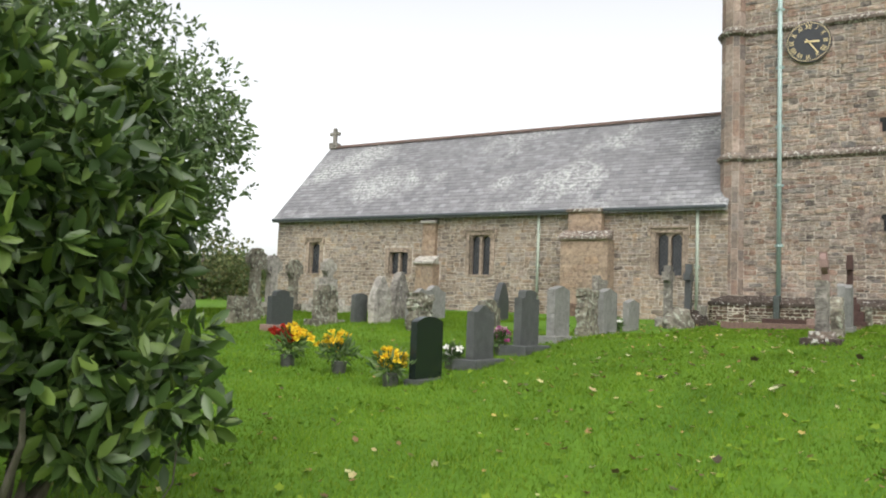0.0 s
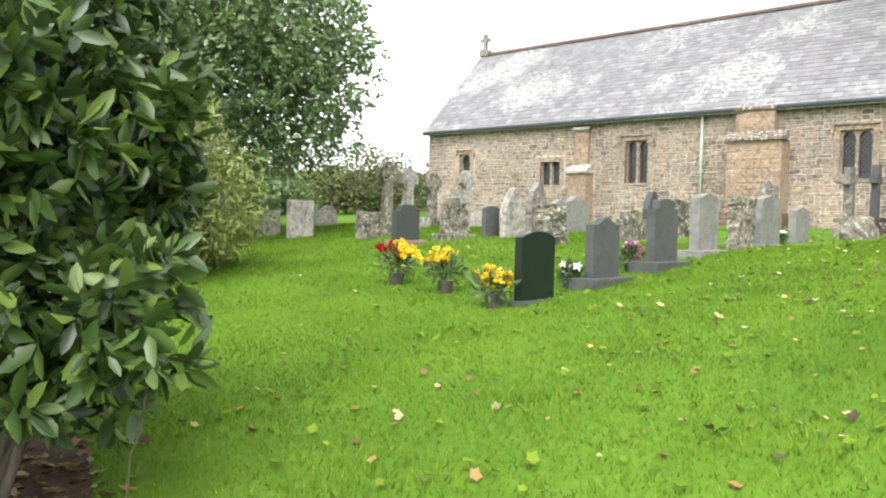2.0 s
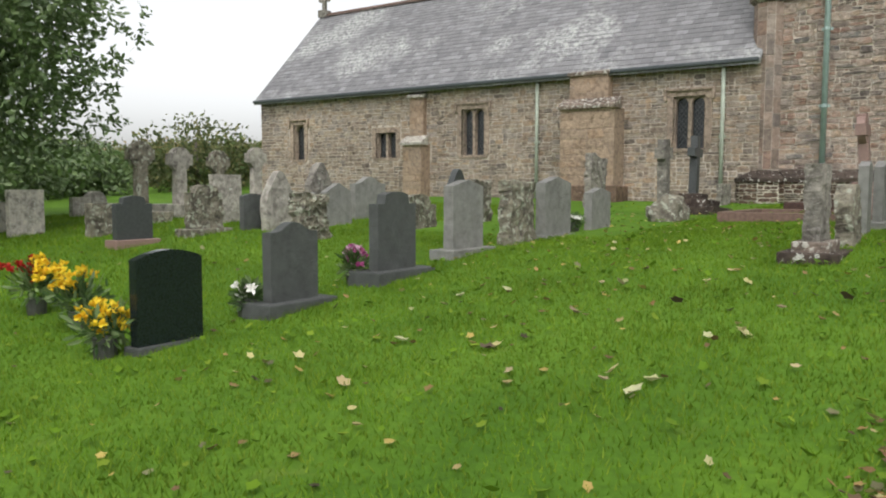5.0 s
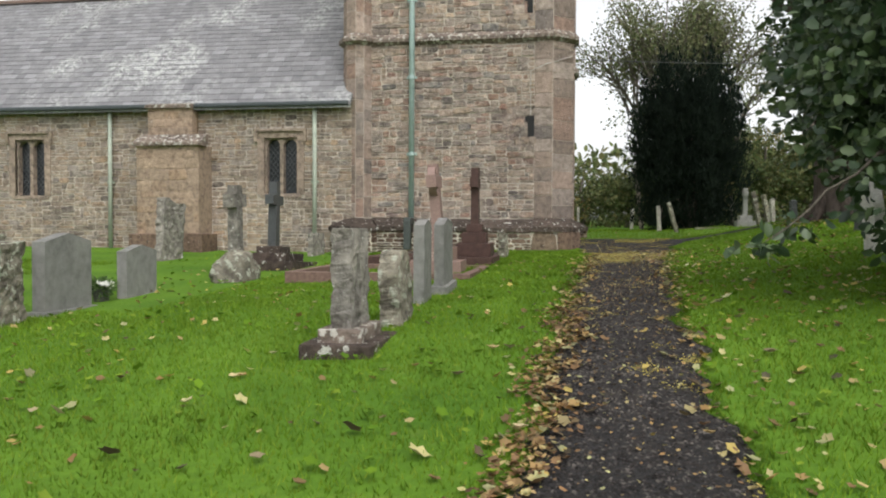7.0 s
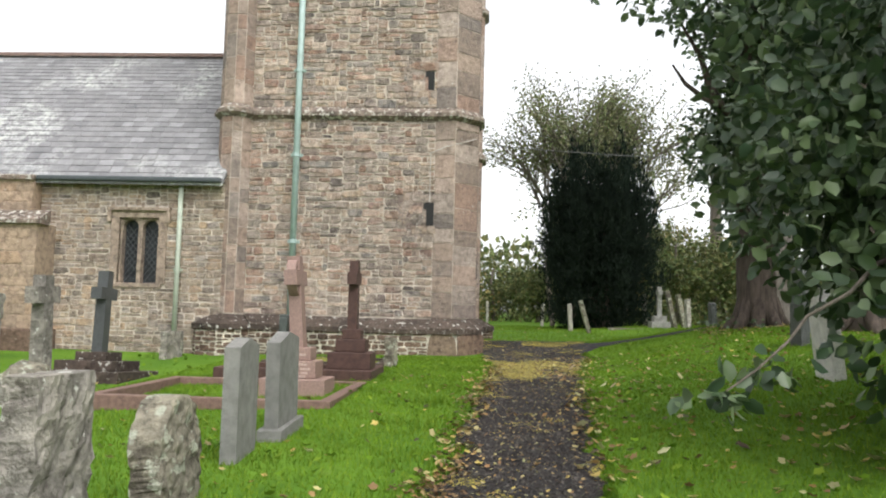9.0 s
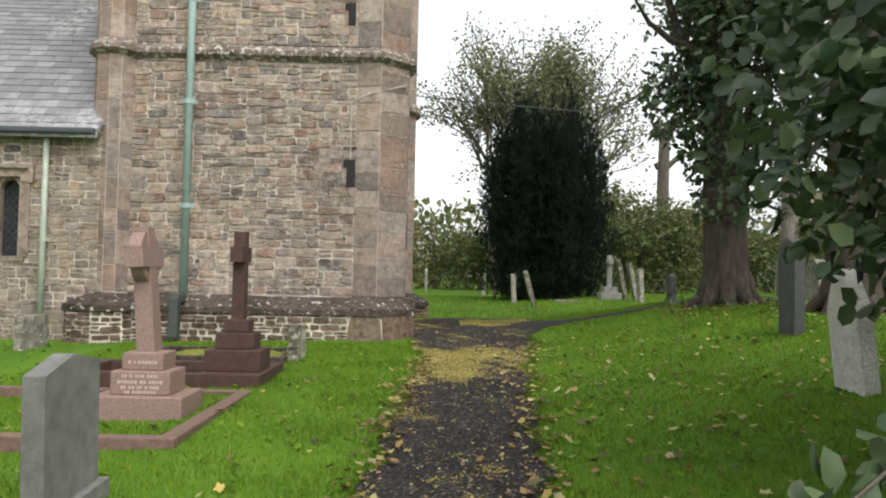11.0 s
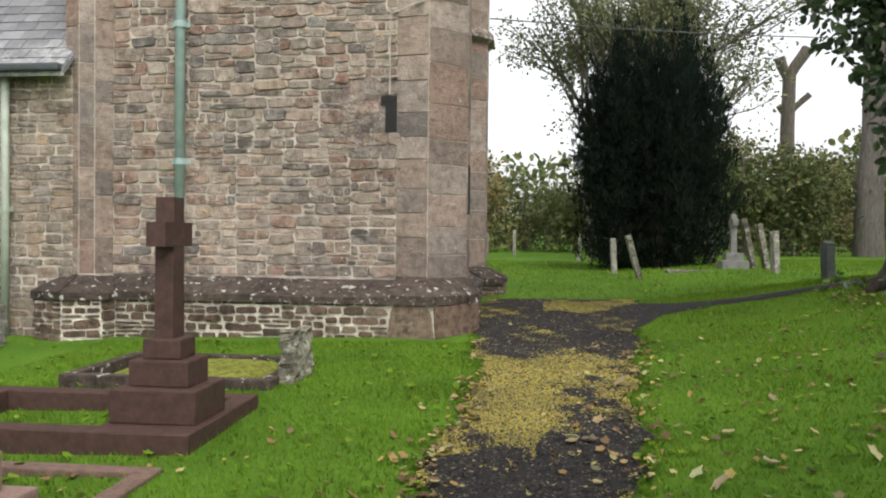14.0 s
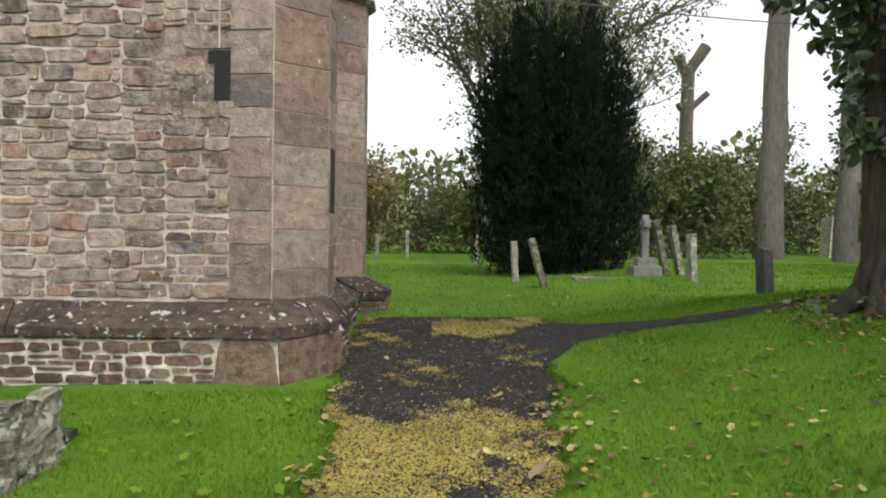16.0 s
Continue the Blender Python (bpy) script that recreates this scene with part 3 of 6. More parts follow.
def window(h, lights, arched, hood):
    x0, x1, z0, z1 = h
    bm = bmesh.new()
    box(bm, x0, x1, NY + 0.2, NY + 0.24, z0, z1)
    win = nave_part("window", bm, M_GLASS, "dark leaded window glass")
    # heads, jambs and mullions
    k = (x1 - x0) / lights
    for i in range(lights):
        a, b = x0 + i * k + 0.035, x0 + (i + 1) * k - 0.035
        bm = bmesh.new()
        if arched:
            curve = [(a, z0)] + [(p[0], p[1]) for p in arch_loop(a, b, z0, z1 - 0.03, True)[2:]][::-1] + [(b, z0)]
            rise = (b - a) / 2 * 1.25
            up = [(x, z) for x, z in curve[1:-1]]
            for (xa, za), (xb, zb) in zip(up, up[1:]):
                q = [bm.verts.new(p) for p in ((xa, NY + 0.06, za), (xb, NY + 0.06, zb), (xb, NY + 0.06, z1), (xa, NY + 0.06, z1))]
                bm.faces.new(q)
            bmesh.ops.remove_doubles(bm, verts=bm.verts, dist=0.0005)
            ext = bmesh.ops.extrude_face_region(bm, geom=bm.faces[:])
            bmesh.ops.translate(bm, vec=(0, 0.13, 0), verts=[g for g in ext["geom"] if isinstance(g, bmesh.types.BMVert)])
            nave_part("window_head", bm, M_DRESS, parent=nave)
        else:
            bm.free()
        # lead lattice
        bm = bmesh.new()
        for s in (-1, 1):
            for j in range(-4, int((z1 - z0) / 0.14) + 4):
                p0 = Vector((a, NY + 0.19, z0 + j * 0.14 + (0.0 if s > 0 else (b - a) * 1.25)))
                p1 = Vector((b, NY + 0.19, p0.z + s * (b - a) * 1.25))
                if max(p0.z, p1.z) < z1 and min(p0.z, p1.z) > z0:
                    mid, d = (p0 + p1) / 2, p1 - p0
                    bmesh.ops.create_cube(bm, size=1, matrix=Matrix.Translation(mid) @ d.to_track_quat("X", "Z").to_matrix().to_4x4() @ Matrix.Diagonal((d.length, 0.012, 0.012, 1)))
        nave_part("window_lead", bm, M_LEAD)["kind"] = "stuff"
    for i in range(lights + 1):
        c = x0 + i * k
        bm = bmesh.new()
        box(bm, max(c - 0.045, x0), min(c + 0.045, x1), NY + 0.04, NY + 0.2, z0, z1, 0.01)
        nave_part("mullion", bm, M_DRESS)
    f = 0.17
    for dims in ((x0 - f, x0, z0 - 0.02, z1 + 0.02), (x1, x1 + f, z0 - 0.02, z1 + 0.02), (x0 - f, x1 + f, z1, z1 + 0.17), (x0 - 0.1, x1 + 0.1, z0 - 0.1, z0)):
        bm = bmesh.new()
        box(bm, dims[0], dims[1], NY - 0.035, NY + 0.08, dims[2], dims[3], 0.012)
        nave_part("window_surround", bm, M_DRESS)
    if hood:
        bm = bmesh.new()
        box(bm, x0 - 0.24, x1 + 0.24, NY - 0.1, NY + 0.02, z1 + 0.14, z1 + 0.21, 0.02)
        for x in (x0 - 0.24, x1 + 0.16):
            box(bm, x, x + 0.08, NY - 0.1, NY + 0.02, z1 - 0.1, z1 + 0.15, 0.015)
        nave_part("hood_mould", bm, M_DRESS)


for h, k, arched, hood in zip(NAVE_HOLES, (1, 2, 2, 2), (True, False, True, True), (True, False, True, True)):
    window(h, k, arched, hood)


def buttress(x0, x1, y_low, z_low, x2, x3, y_up, z_up, base, cap):
    """A stepped buttress with sloping weatherings."""
    bm = bmesh.new()
    box(bm, x0, x1, y_low, NY, 1.0, z_low, 0.015)
    nave_part("buttress", bm, M_BUTTRESS, "stepped stone buttress")
    MASONRY.append(("b", x0, x1, y_low, 1.3, z_low))
    bm = bmesh.new()
    box(bm, x2, x3, y_up, NY, z_low, z_up, 0.015)
    nave_part("buttress_top", bm, M_BUTTRESS)
    MASONRY.append(("b", x2, x3, y_up, z_low + 0.25, z_up))
    for a, b, yf, yb, z, r in ((x0 - 0.07, x1 + 0.07, y_low - 0.1, y_up, z_low, 0.28), (x2 - 0.05, x3 + 0.05, y_up - 0.08, NY, z_up, 0.16)):
        n = 4
        for i in range(n):
            xa, xb = a + (b - a) * i / n + 0.006, a + (b - a) * (i + 1) / n - 0.006
            bm = bmesh.new()
            q = [(yf, z - 0.03), (yf, z + 0.05), (yb, z + r), (yb, z - 0.03)]
            v0, v1 = [bm.verts.new((xa, *p)) for p in q], [bm.verts.new((xb, *p)) for p in q]
            bm.faces.new(v0), bm.faces.new(v1[::-1])
            for j in range(4):
                bm.faces.new((v0[j], v1[j], v1[(j + 1) % 4], v0[(j + 1) % 4]))
            nave_part("weathering_slab", bm, cap)
    if base:
        bm = bmesh.new()
        box(bm, x0 - 0.14, x1 + 0.14, y_low - 0.14, NY, 1.0, 1.95, 0.03)
        nave_part("buttress_foot", bm, M_PLINTH)


buttress(-9.78, -8.2, 23.7, 4.05, -9.68, -8.55, 24.05, 4.98, True, M_STRING)
buttress(-15.45, -14.72, 23.9, 3.25, -15.4, -14.85, 24.2, 4.75, False, M_PALE)


def rain_pipe(x, y, z0, z1, r, mat, owner_inv, owner):
    zs = [z0]
    bm = bmesh.new()
    bmesh.ops.create_cone(bm, cap_ends=True, segments=14, radius1=r, radius2=r, depth=z1 - z0, matrix=Matrix.Translation((x, y, (z0 + z1) / 2)))
    bmesh.ops.transform(bm, matrix=owner_inv, verts=bm.verts)
    pipe = part("rain_pipe", bm, mat, owner, "pale green painted iron rain pipe", True)
    k = max(2, int((z1 - z0) / 1.78) + 1)
    for i in range(k):
        z = z1 - 0.06 - i * 1.78
        if z < z0:
            break
        bm = bmesh.new()
        bmesh.ops.create_cone(bm, cap_ends=True, segments=14, radius1=r * 1.25, radius2=r * 1.25, depth=0.08, matrix=Matrix.Translation((x, y, z)))
        box(bm, x - r * 1.9, x + r * 1.9, y + r * 0.4, y + r * 0.9, z - 0.03, z + 0.03)
        bmesh.ops.transform(bm, matrix=owner_inv, verts=bm.verts)
        part("pipe_collar", bm, mat, pipe)
    return pipe


for x in (-10.82, -5.57):
    rain_pipe(x, NY - 0.12, 1.45, EAVE - 0.12, 0.05, M_PIPE_NAVE, inv, nave)

# ---- church: the tower ----
tower = thing("church_tower", -2.2, 27.0, 1.4, label="square rubble stone church tower with ashlar corners", category="church tower")
tinv = tower.matrix_basis.inverted()


def tower_part(name, bm, mat, label="", parent=None):
    bmesh.ops.transform(bm, matrix=tinv, verts=bm.verts)
    return part(name, bm, mat, parent or tower, label)


# the plan, anticlockwise from the south-west corner's end on the south face
TOWER = [(-4.3, 24.67), (-0.45, 24.67), (-0.03, 24.6), (0.43, 25.06), (0.43, 25.5), (0.07, 25.86), (0.07, 28.7), (0.45, 29.08), (0.45, 29.6),
         (0.0, 30.1), (-4.6, 30.1), (-5.0, 29.7), (-5.0, 24.75), (-4.83, 24.45), (-4.6, 24.36), (-4.42, 24.42)]


def grown(loop, d):
    c = np.array(loop)
    nxt, prv = np.roll(c, -1, 0), np.roll(c, 1, 0)
    e1, e2 = nxt - c, c - prv
    n1 = np.stack([e1[:, 1], -e1[:, 0]], -1) / np.linalg.norm(e1, axis=1)[:, None]
    n2 = np.stack([e2[:, 1], -e2[:, 0]], -1) / np.linalg.norm(e2, axis=1)[:, None]
    n = n1 + n2
    n /= np.maximum((n * n1).sum(1), 0.3)[:, None]
    return [tuple(p) for p in c + n * d]


def plinth_loop(d):
    """The tower's outline grown by d, but drawn in where the south-east corner narrows by the path."""
    q = grown(TOWER, d)
    for i in (3, 4):
        q[i] = (q[i][0] - 0.55 * d, q[i][1])
    return q


T_HOLES = [(-0.6, -0.45, 4.23, 4.7), (-0.63, -0.5, 7.05, 7.45)]
bm = bmesh.new()
prism(bm, TOWER, 1.0, 13.2)
tower_walls = tower_part("tower_wall", bm, M_MORTAR, "rubble masonry in tan and pink stone")
for z, out in ((6.52, 0.12), (10.42, 0.12), (13.0, 0.14)):
    bm = bmesh.new()
    skirt(bm, grown(TOWER, out), grown(TOWER, 0.0), z + 0.03, z + 0.16)
    skirt(bm, grown(TOWER, out), grown(TOWER, out), z - 0.05, z + 0.03)
    skirt(bm, grown(TOWER, 0.02), grown(TOWER, out), z - 0.13, z - 0.05)
    bmesh.ops.remove_doubles(bm, verts=bm.verts, dist=0.001)
    tower_part("string_course", bm, M_STRING, "moulded stone string course with lichen")
bm = bmesh.new()
prism(bm, plinth_loop(0.36), 1.0, 2.12)
plinth_body = tower_part("plinth", bm, M_MORTAR_PALE, "dark stone plinth with pale mortar")
bm = bmesh.new()
skirt(bm, plinth_loop(0.40), plinth_loop(0.40), 2.05, 2.13)
skirt(bm, plinth_loop(0.34), plinth_loop(0.40), 2.04, 2.05)
skirt(bm, plinth_loop(0.40), plinth_loop(0.0), 2.13, 2.32)
bmesh.ops.remove_doubles(bm, verts=bm.verts, dist=0.001)
cap_bed = tower_part("plinth_weathering", bm, M_CAP, "sloping plinth capping of dark stones")
CA, CB = plinth_loop(0.412), plinth_loop(0.004)
cap_rng = random.Random(4)
for i in (0, 1, 2, 3, 6, 7, 12, 13, 14, 15):
    a0, a1, b0, b1 = [Vector((*p, 0)) for p in (CA[i], CA[(i + 1) % 16], CB[i], CB[(i + 1) % 16])]
    n = max(1, round((a1 - a0).length / 0.42))
    cuts = [0] + sorted((q + cap_rng.uniform(-0.2, 0.2)) / n for q in range(1, n)) + [1]
    for q0, q1 in zip(cuts, cuts[1:]):
        g = 0.005 / max((a1 - a0).length, 0.1)
        bm = bmesh.new()
        p, q, r, t = a0.lerp(a1, q0 + g), a0.lerp(a1, q1 - g), b0.lerp(b1, q1 - g), b0.lerp(b1, q0 + g)
        w = cap_rng.uniform(-0.022, 0.022)
        v = [bm.verts.new((u.x, u.y, z)) for u, z in ((p, 2.045), (q, 2.045), (q, 2.14 + w), (p, 2.14 + w), (r, 2.345 + w), (t, 2.345 + w))]
        bm.faces.new((v[0], v[1], v[2], v[3])), bm.faces.new((v[3], v[2], v[4], v[5]))
        bm.faces.new((v[0], v[3], v[5])), bm.faces.new((v[1], v[4], v[2]))
        bmesh.ops.transform(bm, matrix=tinv, verts=bm.verts)
        part("capping_stone", bm, M_CAP, cap_bed)
for x0, x1, z0, z1 in T_HOLES:
    bm = bmesh.new()
    box(bm, x0, x1, 24.655, 24.72, z0, z1)
    box(bm, x0 - 0.06, x0 + 0.02, 24.656, 24.72, z1 - 0.13, z1 - 0.005)
    tower_part("slit_window", bm, M_DARK, "narrow dark slit opening")
for x0, x1, z0, z1 in T_HOLES:
    for d in ((x0 - 0.6, x0 - 0.062, z0 - 0.24, z1 + 0.24), (x0 - 0.062, x1 + 0.05, z1, z1 + 0.24), (x0 - 0.062, x1 + 0.05, z0 - 0.24, z0), (x0 - 0.062, x0, z0, z1 - 0.13)):
        bm = bmesh.new()
        box(bm, d[0], d[1], 24.659, 24.68, d[2], d[3])
        tower_part("slit_backing", bm, M_TOWER)
bm = bmesh.new()
box(bm, 0.4, 0.446, 25.13, 25.47, 3.2, 3.86, 0.01)
tower_part("slit_window", bm, M_DARK, "narrow dark slit opening")
tp = rain_pipe(-3.29, 24.5, 2.3, 12.8, 0.065, M_PIPE, tinv, tower)
bm = bmesh.new()
box(bm, -3.38, -3.2, 24.02, 24.42, 2.2, 2.36, 0.03)
box(bm, -3.37, -3.21, 23.98, 24.18, 1.62, 2.3, 0.03)
tower_part("pipe_shoe", bm, M_PIPE_DARK, "dark iron foot of the rain pipe", tp)


# clock
clock = thing("clock", -2.52, 24.6, 9.87, label="round black tower clock with gilt roman numerals", category="clock")
bm = bmesh.new()
bmesh.ops.create_cone(bm, cap_ends=True, segments=64, radius1=0.62, radius2=0.62, depth=0.05, matrix=pose(0, -0.03, 0, 90))
part("dial", bm, M_CLOCK, clock)
bm = bmesh.new()
for i in range(60):
    a = 2 * math.pi * i / 60
    bmesh.ops.create_cube(bm, size=1, matrix=Matrix.Translation((0.575 * math.sin(a), -0.06, 0.575 * math.cos(a))) @ pose(0, 0, 0, 0, math.degrees(a), 0) @ Matrix.Diagonal((0.03, 0.012, 0.03, 1)))
part("minute_track", bm, M_GOLD, clock)
ROMAN = ["XII", "I", "II", "III", "IIII", "V", "VI", "VII", "VIII", "IX", "X", "XI"]
for i, text in enumerate(ROMAN):
    cu = bpy.data.curves.new("numeral", "FONT")
    cu.body, cu.size, cu.extrude, cu.align_x, cu.align_y = text, 0.19, 0.006, "CENTER", "CENTER"
    tmp = bpy.data.objects.new("numeral", cu)
    scene.collection.objects.link(tmp)
    me = bpy.data.meshes.new_from_object(tmp.evaluated_get(bpy.context.evaluated_depsgraph_get()))
    bpy.data.objects.remove(tmp)
    me.materials.clear()
    ob = link_mesh("numeral", me, M_GOLD, clock)
    a = 30 * i
    ob.matrix_basis = Matrix.Rotation(radians(a), 4, "Y") @ pose(0, -0.065, 0.45, 90) @ Matrix.Diagonal((0.8, 1, 1, 1))
for name, ang, ln, w in (("minute_hand", 144, 0.46, 0.035), ("hour_hand", 93, 0.3, 0.05)):
    bm = bmesh.new()
    box(bm, -w / 2, w / 2, -0.085, -0.075, -0.1, ln)
    bmesh.ops.transform(bm, matrix=Matrix.Rotation(radians(ang), 4, "Y"), verts=bm.verts)
    part(name, bm, M_GOLD, clock)

# ---- gravestones ----
def top_curve(kind, u):
    """Height lost at the top, as a share of the half width, for u in -1..1."""
    a = abs(u)
    if kind == "arch":
        return 0.22 * u * u
    if kind == "round":
        return 1 - math.sqrt(max(0, 1 - u * u))
    if kind == "point":
        return 0.5 * a
    if kind == "low_point":
        return 0.22 * a
    if kind == "ogee":
        return 0.15 * (1 - math.cos(math.pi * min(1, a / 0.8))) if a < 0.8 else 0.30 + 0.02 * (a - 0.8)
    if kind == "shoulder":
        return 0.30 * u * u if a < 0.62 else 0.40
    if kind == "gothic":
        return 1.5 * a ** 1.6
    if kind == "worn":
        return 0.12 * math.sin(3 * u + 1) + 0.12 * u * u + 0.1
    return 0.0


def slab(bm, w, h, t, kind, rough=0.0, seed=0, taper=0.0):
    """An upright slab, its width along y and its thickness along x, standing on z = 0 (and 15 cm into the ground)."""
    n, rows = (26, 24) if rough else (28, 1)
    us = [-1 + 2 * i / n for i in range(n + 1)]
    grid = {}
    for s in (0, 1):
        for i, u in enumerate(us):
            top = h - top_curve(kind, u) * w / 2
            for j in range(rows + 1):
                z = -0.15 + (top + 0.15) * j / rows
                x = (-t / 2, t / 2)[s] * (1 - 0.25 * taper * z / h)
                y = u * w / 2 * (1 - taper * max(z, 0) / h)
                if rough:
                    d = noise.noise_vector(Vector((x * 9 + seed * 7, y * 7, z * 7))) * rough + noise.noise_vector(Vector((x * 24 + seed, y * 24, z * 24))) * rough * 0.75
                    x, y, z = x + d.x, y + d.y, z + d.z * 0.35
                grid[s, i, j] = bm.verts.new((x, y, z))
    f = bm.faces.new
    for i in range(n):
        for j in range(rows):
            f((grid[0, i, j], grid[0, i, j + 1], grid[0, i + 1, j + 1], grid[0, i + 1, j]))
            f((grid[1, i, j], grid[1, i + 1, j], grid[1, i + 1, j + 1], grid[1, i, j + 1]))
        f((grid[0, i, rows], grid[1, i, rows], grid[1, i + 1, rows], grid[0, i + 1, rows]))
        f((grid[0, i, 0], grid[0, i + 1, 0], grid[1, i + 1, 0], grid[1, i, 0]))
    for j in range(rows):
        f((grid[0, 0, j], grid[1, 0, j], grid[1, 0, j + 1], grid[0, 0, j + 1]))
        f((grid[0, n, j], grid[0, n, j + 1], grid[1, n, j + 1], grid[1, n, j]))
    if not rough:
        edges = [e for e in bm.edges if len(e.link_faces) == 2 and e.calc_face_angle(0) > 1.2]
        bmesh.ops.bevel(bm, geom=edges, offset=min(0.008, t * 0.1), segments=2, affect="EDGES")


def headstone(x, y, w, h, t, kind, mat, label, rough=0.0, seed=0, lean=0.0, side=0.0, base=None, taper=0.0, turn=0.0, base_mat=None):
    """base: (width, depth, height) of a plinth under the stone."""
    ob = thing("gravestone", x, y, gz(x, y), turn, side, lean, label, "gravestone", "gravestones in the churchyard")
    z = 0.0
    if base:
        bw, bd, bh = base
        bm = bmesh.new()
        box(bm, -bd / 2, bd / 2, -bw / 2, bw / 2, -0.15, bh, 0.014)
        part("base", bm, base_mat or mat, ob)
        z = bh
    bm = bmesh.new()
    slab(bm, w, h - z, t, kind, rough, seed, taper)
    bmesh.ops.translate(bm, vec=(0, 0, z), verts=bm.verts)
    if z:
        for v in bm.verts:
            v.co.z = max(v.co.z, z - 0.02)
    part("slab", bm, mat, ob)
    return ob


headstone(-5.05, 7.72, 0.6, 0.76, 0.09, "arch", M_BLACK, "polished black granite headstone with a curved top", base=(0.66, 0.2, 0.03), base_mat=M_GREY)
headstone(-5.0, 9.0, 0.58, 0.80, 0.11, "ogee", M_GREY, "dark grey granite headstone with a wavy top on a base", base=(0.86, 0.36, 0.09))
headstone(-5.0, 10.48, 0.64, 0.92, 0.12, "shoulder", M_GREY, "grey granite headstone with a shouldered top on a base", base=(0.96, 0.42, 0.1))
headstone(-5.1, 11.98, 0.66, 0.90, 0.14, "low_point", M_LGREY, "light grey granite headstone with a peaked top", base=(0.95, 0.36, 0.07))
headstone(-5.0, 13.1, 0.62, 0.86, 0.2, "worn", M_ROUGH, "rough headstone covered in pale lichen", 0.035, 3)
headstone(-5.0, 14.15, 0.8, 0.85, 0.15, "low_point", M_LGREY, "light grey granite headstone", base=(0.9, 0.25, 0.03))
headstone(-4.95, 15.55, 0.7, 0.64, 0.13, "low_point", M_LGREY, "small pale granite headstone")
headstone(-7.6, 21.2, 0.85, 1.25, 0.16, "worn", M_OLD, "tall narrow leaning old headstone", 0.03, 8, side=-6)
headstone(-5.2, 23.3, 0.8, 0.5, 0.12, "flat", M_OLD, "low square weathered headstone", 0.02, 9)
pillar = headstone(-1.13, 11.98, 0.48, 0.86, 0.15, "flat", M_OLD, "rough-hewn grey pillar stone on a mossy two-step base", 0.02, 11, base=(0.6, 0.32, 0.15), taper=0.06, base_mat=M_STRING)
box_part("footing", (-0.26, 0.26, -0.41, 0.41, -0.15, 0.055), M_CAP, pillar)
headstone(-1.0, 12.95, 0.58, 0.62, 0.16, "round", M_ROUGH, "small lichened headstone with a rounded top", 0.03, 12, lean=-2)
headstone(-1.04, 14.3, 0.55, 0.84, 0.11, "low_point", M_LGREY, "speckled grey granite headstone", turn=3)
headstone(-0.97, 15.2, 0.62, 0.84, 0.11, "low_point", M_LGREY, "speckled grey granite headstone on a base", side=2.5, base=(0.74, 0.2, 0.1))
headstone(-7.9, 12.15, 0.55, 0.7, 0.24, "worn", M_ROUGH, "squat headstone thick with white lichen", 0.06, 14)
headstone(-9.0, 13.9, 0.64, 0.72, 0.12, "point", M_LGREY, "pale grey headstone with a pointed top")
headstone(-9.8, 14.3, 0.55, 1.05, 0.16, "gothic", M_OLD, "tall old headstone with a pointed arch top", 0.02, 16)
headstone(-9.5, 15.3, 0.86, 0.78, 0.14, "ogee", M_LGREY, "grey headstone with a curved top")
headstone(-7.6, 14.32, 0.86, 0.56, 0.16, "shoulder", M_ROUGH, "low lichened headstone with shoulders", 0.02, 18)
headstone(-7.4, 15.88, 0.6, 0.78, 0.18, "worn", M_ROUGH, "rough headstone thick with lichen", 0.04, 19)
headstone(-8.5, 16.8, 0.55, 0.92, 0.14, "gothic", M_SLATE_HS, "dark slate headstone with a pointed top")
headstone(-9.9, 11.86, 0.62, 0.76, 0.14, "shoulder", M_ROUGH, "old lichened headstone on a base", 0.02, 21, base=(0.85, 0.35, 0.08))
headstone(-10.9, 13.1, 0.6, 0.84, 0.14, "flat", M_PALE, "pale lichened square headstone", 0.015, 22)
headstone(-10.0, 10.68, 0.58, 0.72, 0.11, "shoulder", M_SLATE_HS, "dark slate headstone with a shouldered top", base=(0.72, 0.3, 0.09), base_mat=M_PINK)
headstone(-11.4, 11.2, 0.75, 0.5, 0.2, "flat", M_ROUGH, "low pale stone with lichen", 0.02, 24)
headstone(-9.6, 12.56, 0.42, 0.58, 0.1, "arch", M_GREY, "small dark grey headstone")
headstone(-9.3, 12.85, 0.62, 0.94, 0.14, "gothic", M_PALE, "tall pale arched headstone", 0.015, 26)
headstone(-8.6, 12.95, 0.3, 0.62, 0.1, "point", M_LGREY, "narrow grey headstone with a pointed top")
headstone(-13.0, 10.66, 0.58, 0.76, 0.12, "flat", M_PALE, "pale plain headstone under the trees")
headstone(-14.0, 10.6, 0.5, 0.55, 0.12, "flat", M_PALE, "pale low headstone under the trees")
headstone(-14.8, 9.6, 0.7, 0.75, 0.14, "flat", M_OLD, "grey headstone in shade under the trees")
headstone(-15.5, 13.4, 0.5, 0.5, 0.14, "round", M_PALE, "small white rounded headstone")
headstone(-15.2, 12.9, 0.4, 0.4, 0.14, "flat", M_PALE, "small white headstone in the grass")
headstone(5.15, 20.3, 0.42, 1.12, 0.12, "round", M_GREY, "tall grey headstone with a rounded top")
headstone(4.36, 17.4, 0.46, 0.98, 0.13, "gothic", M_WHITE_STONE, "white marble headstone with a pointed top, tilted", lean=-6)
headstone(6.02, 27.8, 0.3, 0.66, 0.12, "low_point", M_GREY, "slim dark grey headstone in the grass", lean=-3)
headstone(8.1, 25.6, 0.5, 0.75, 0.3, "round", M_PALE, "white carved headstone behind the tree", base=(0.6, 0.45, 0.15))
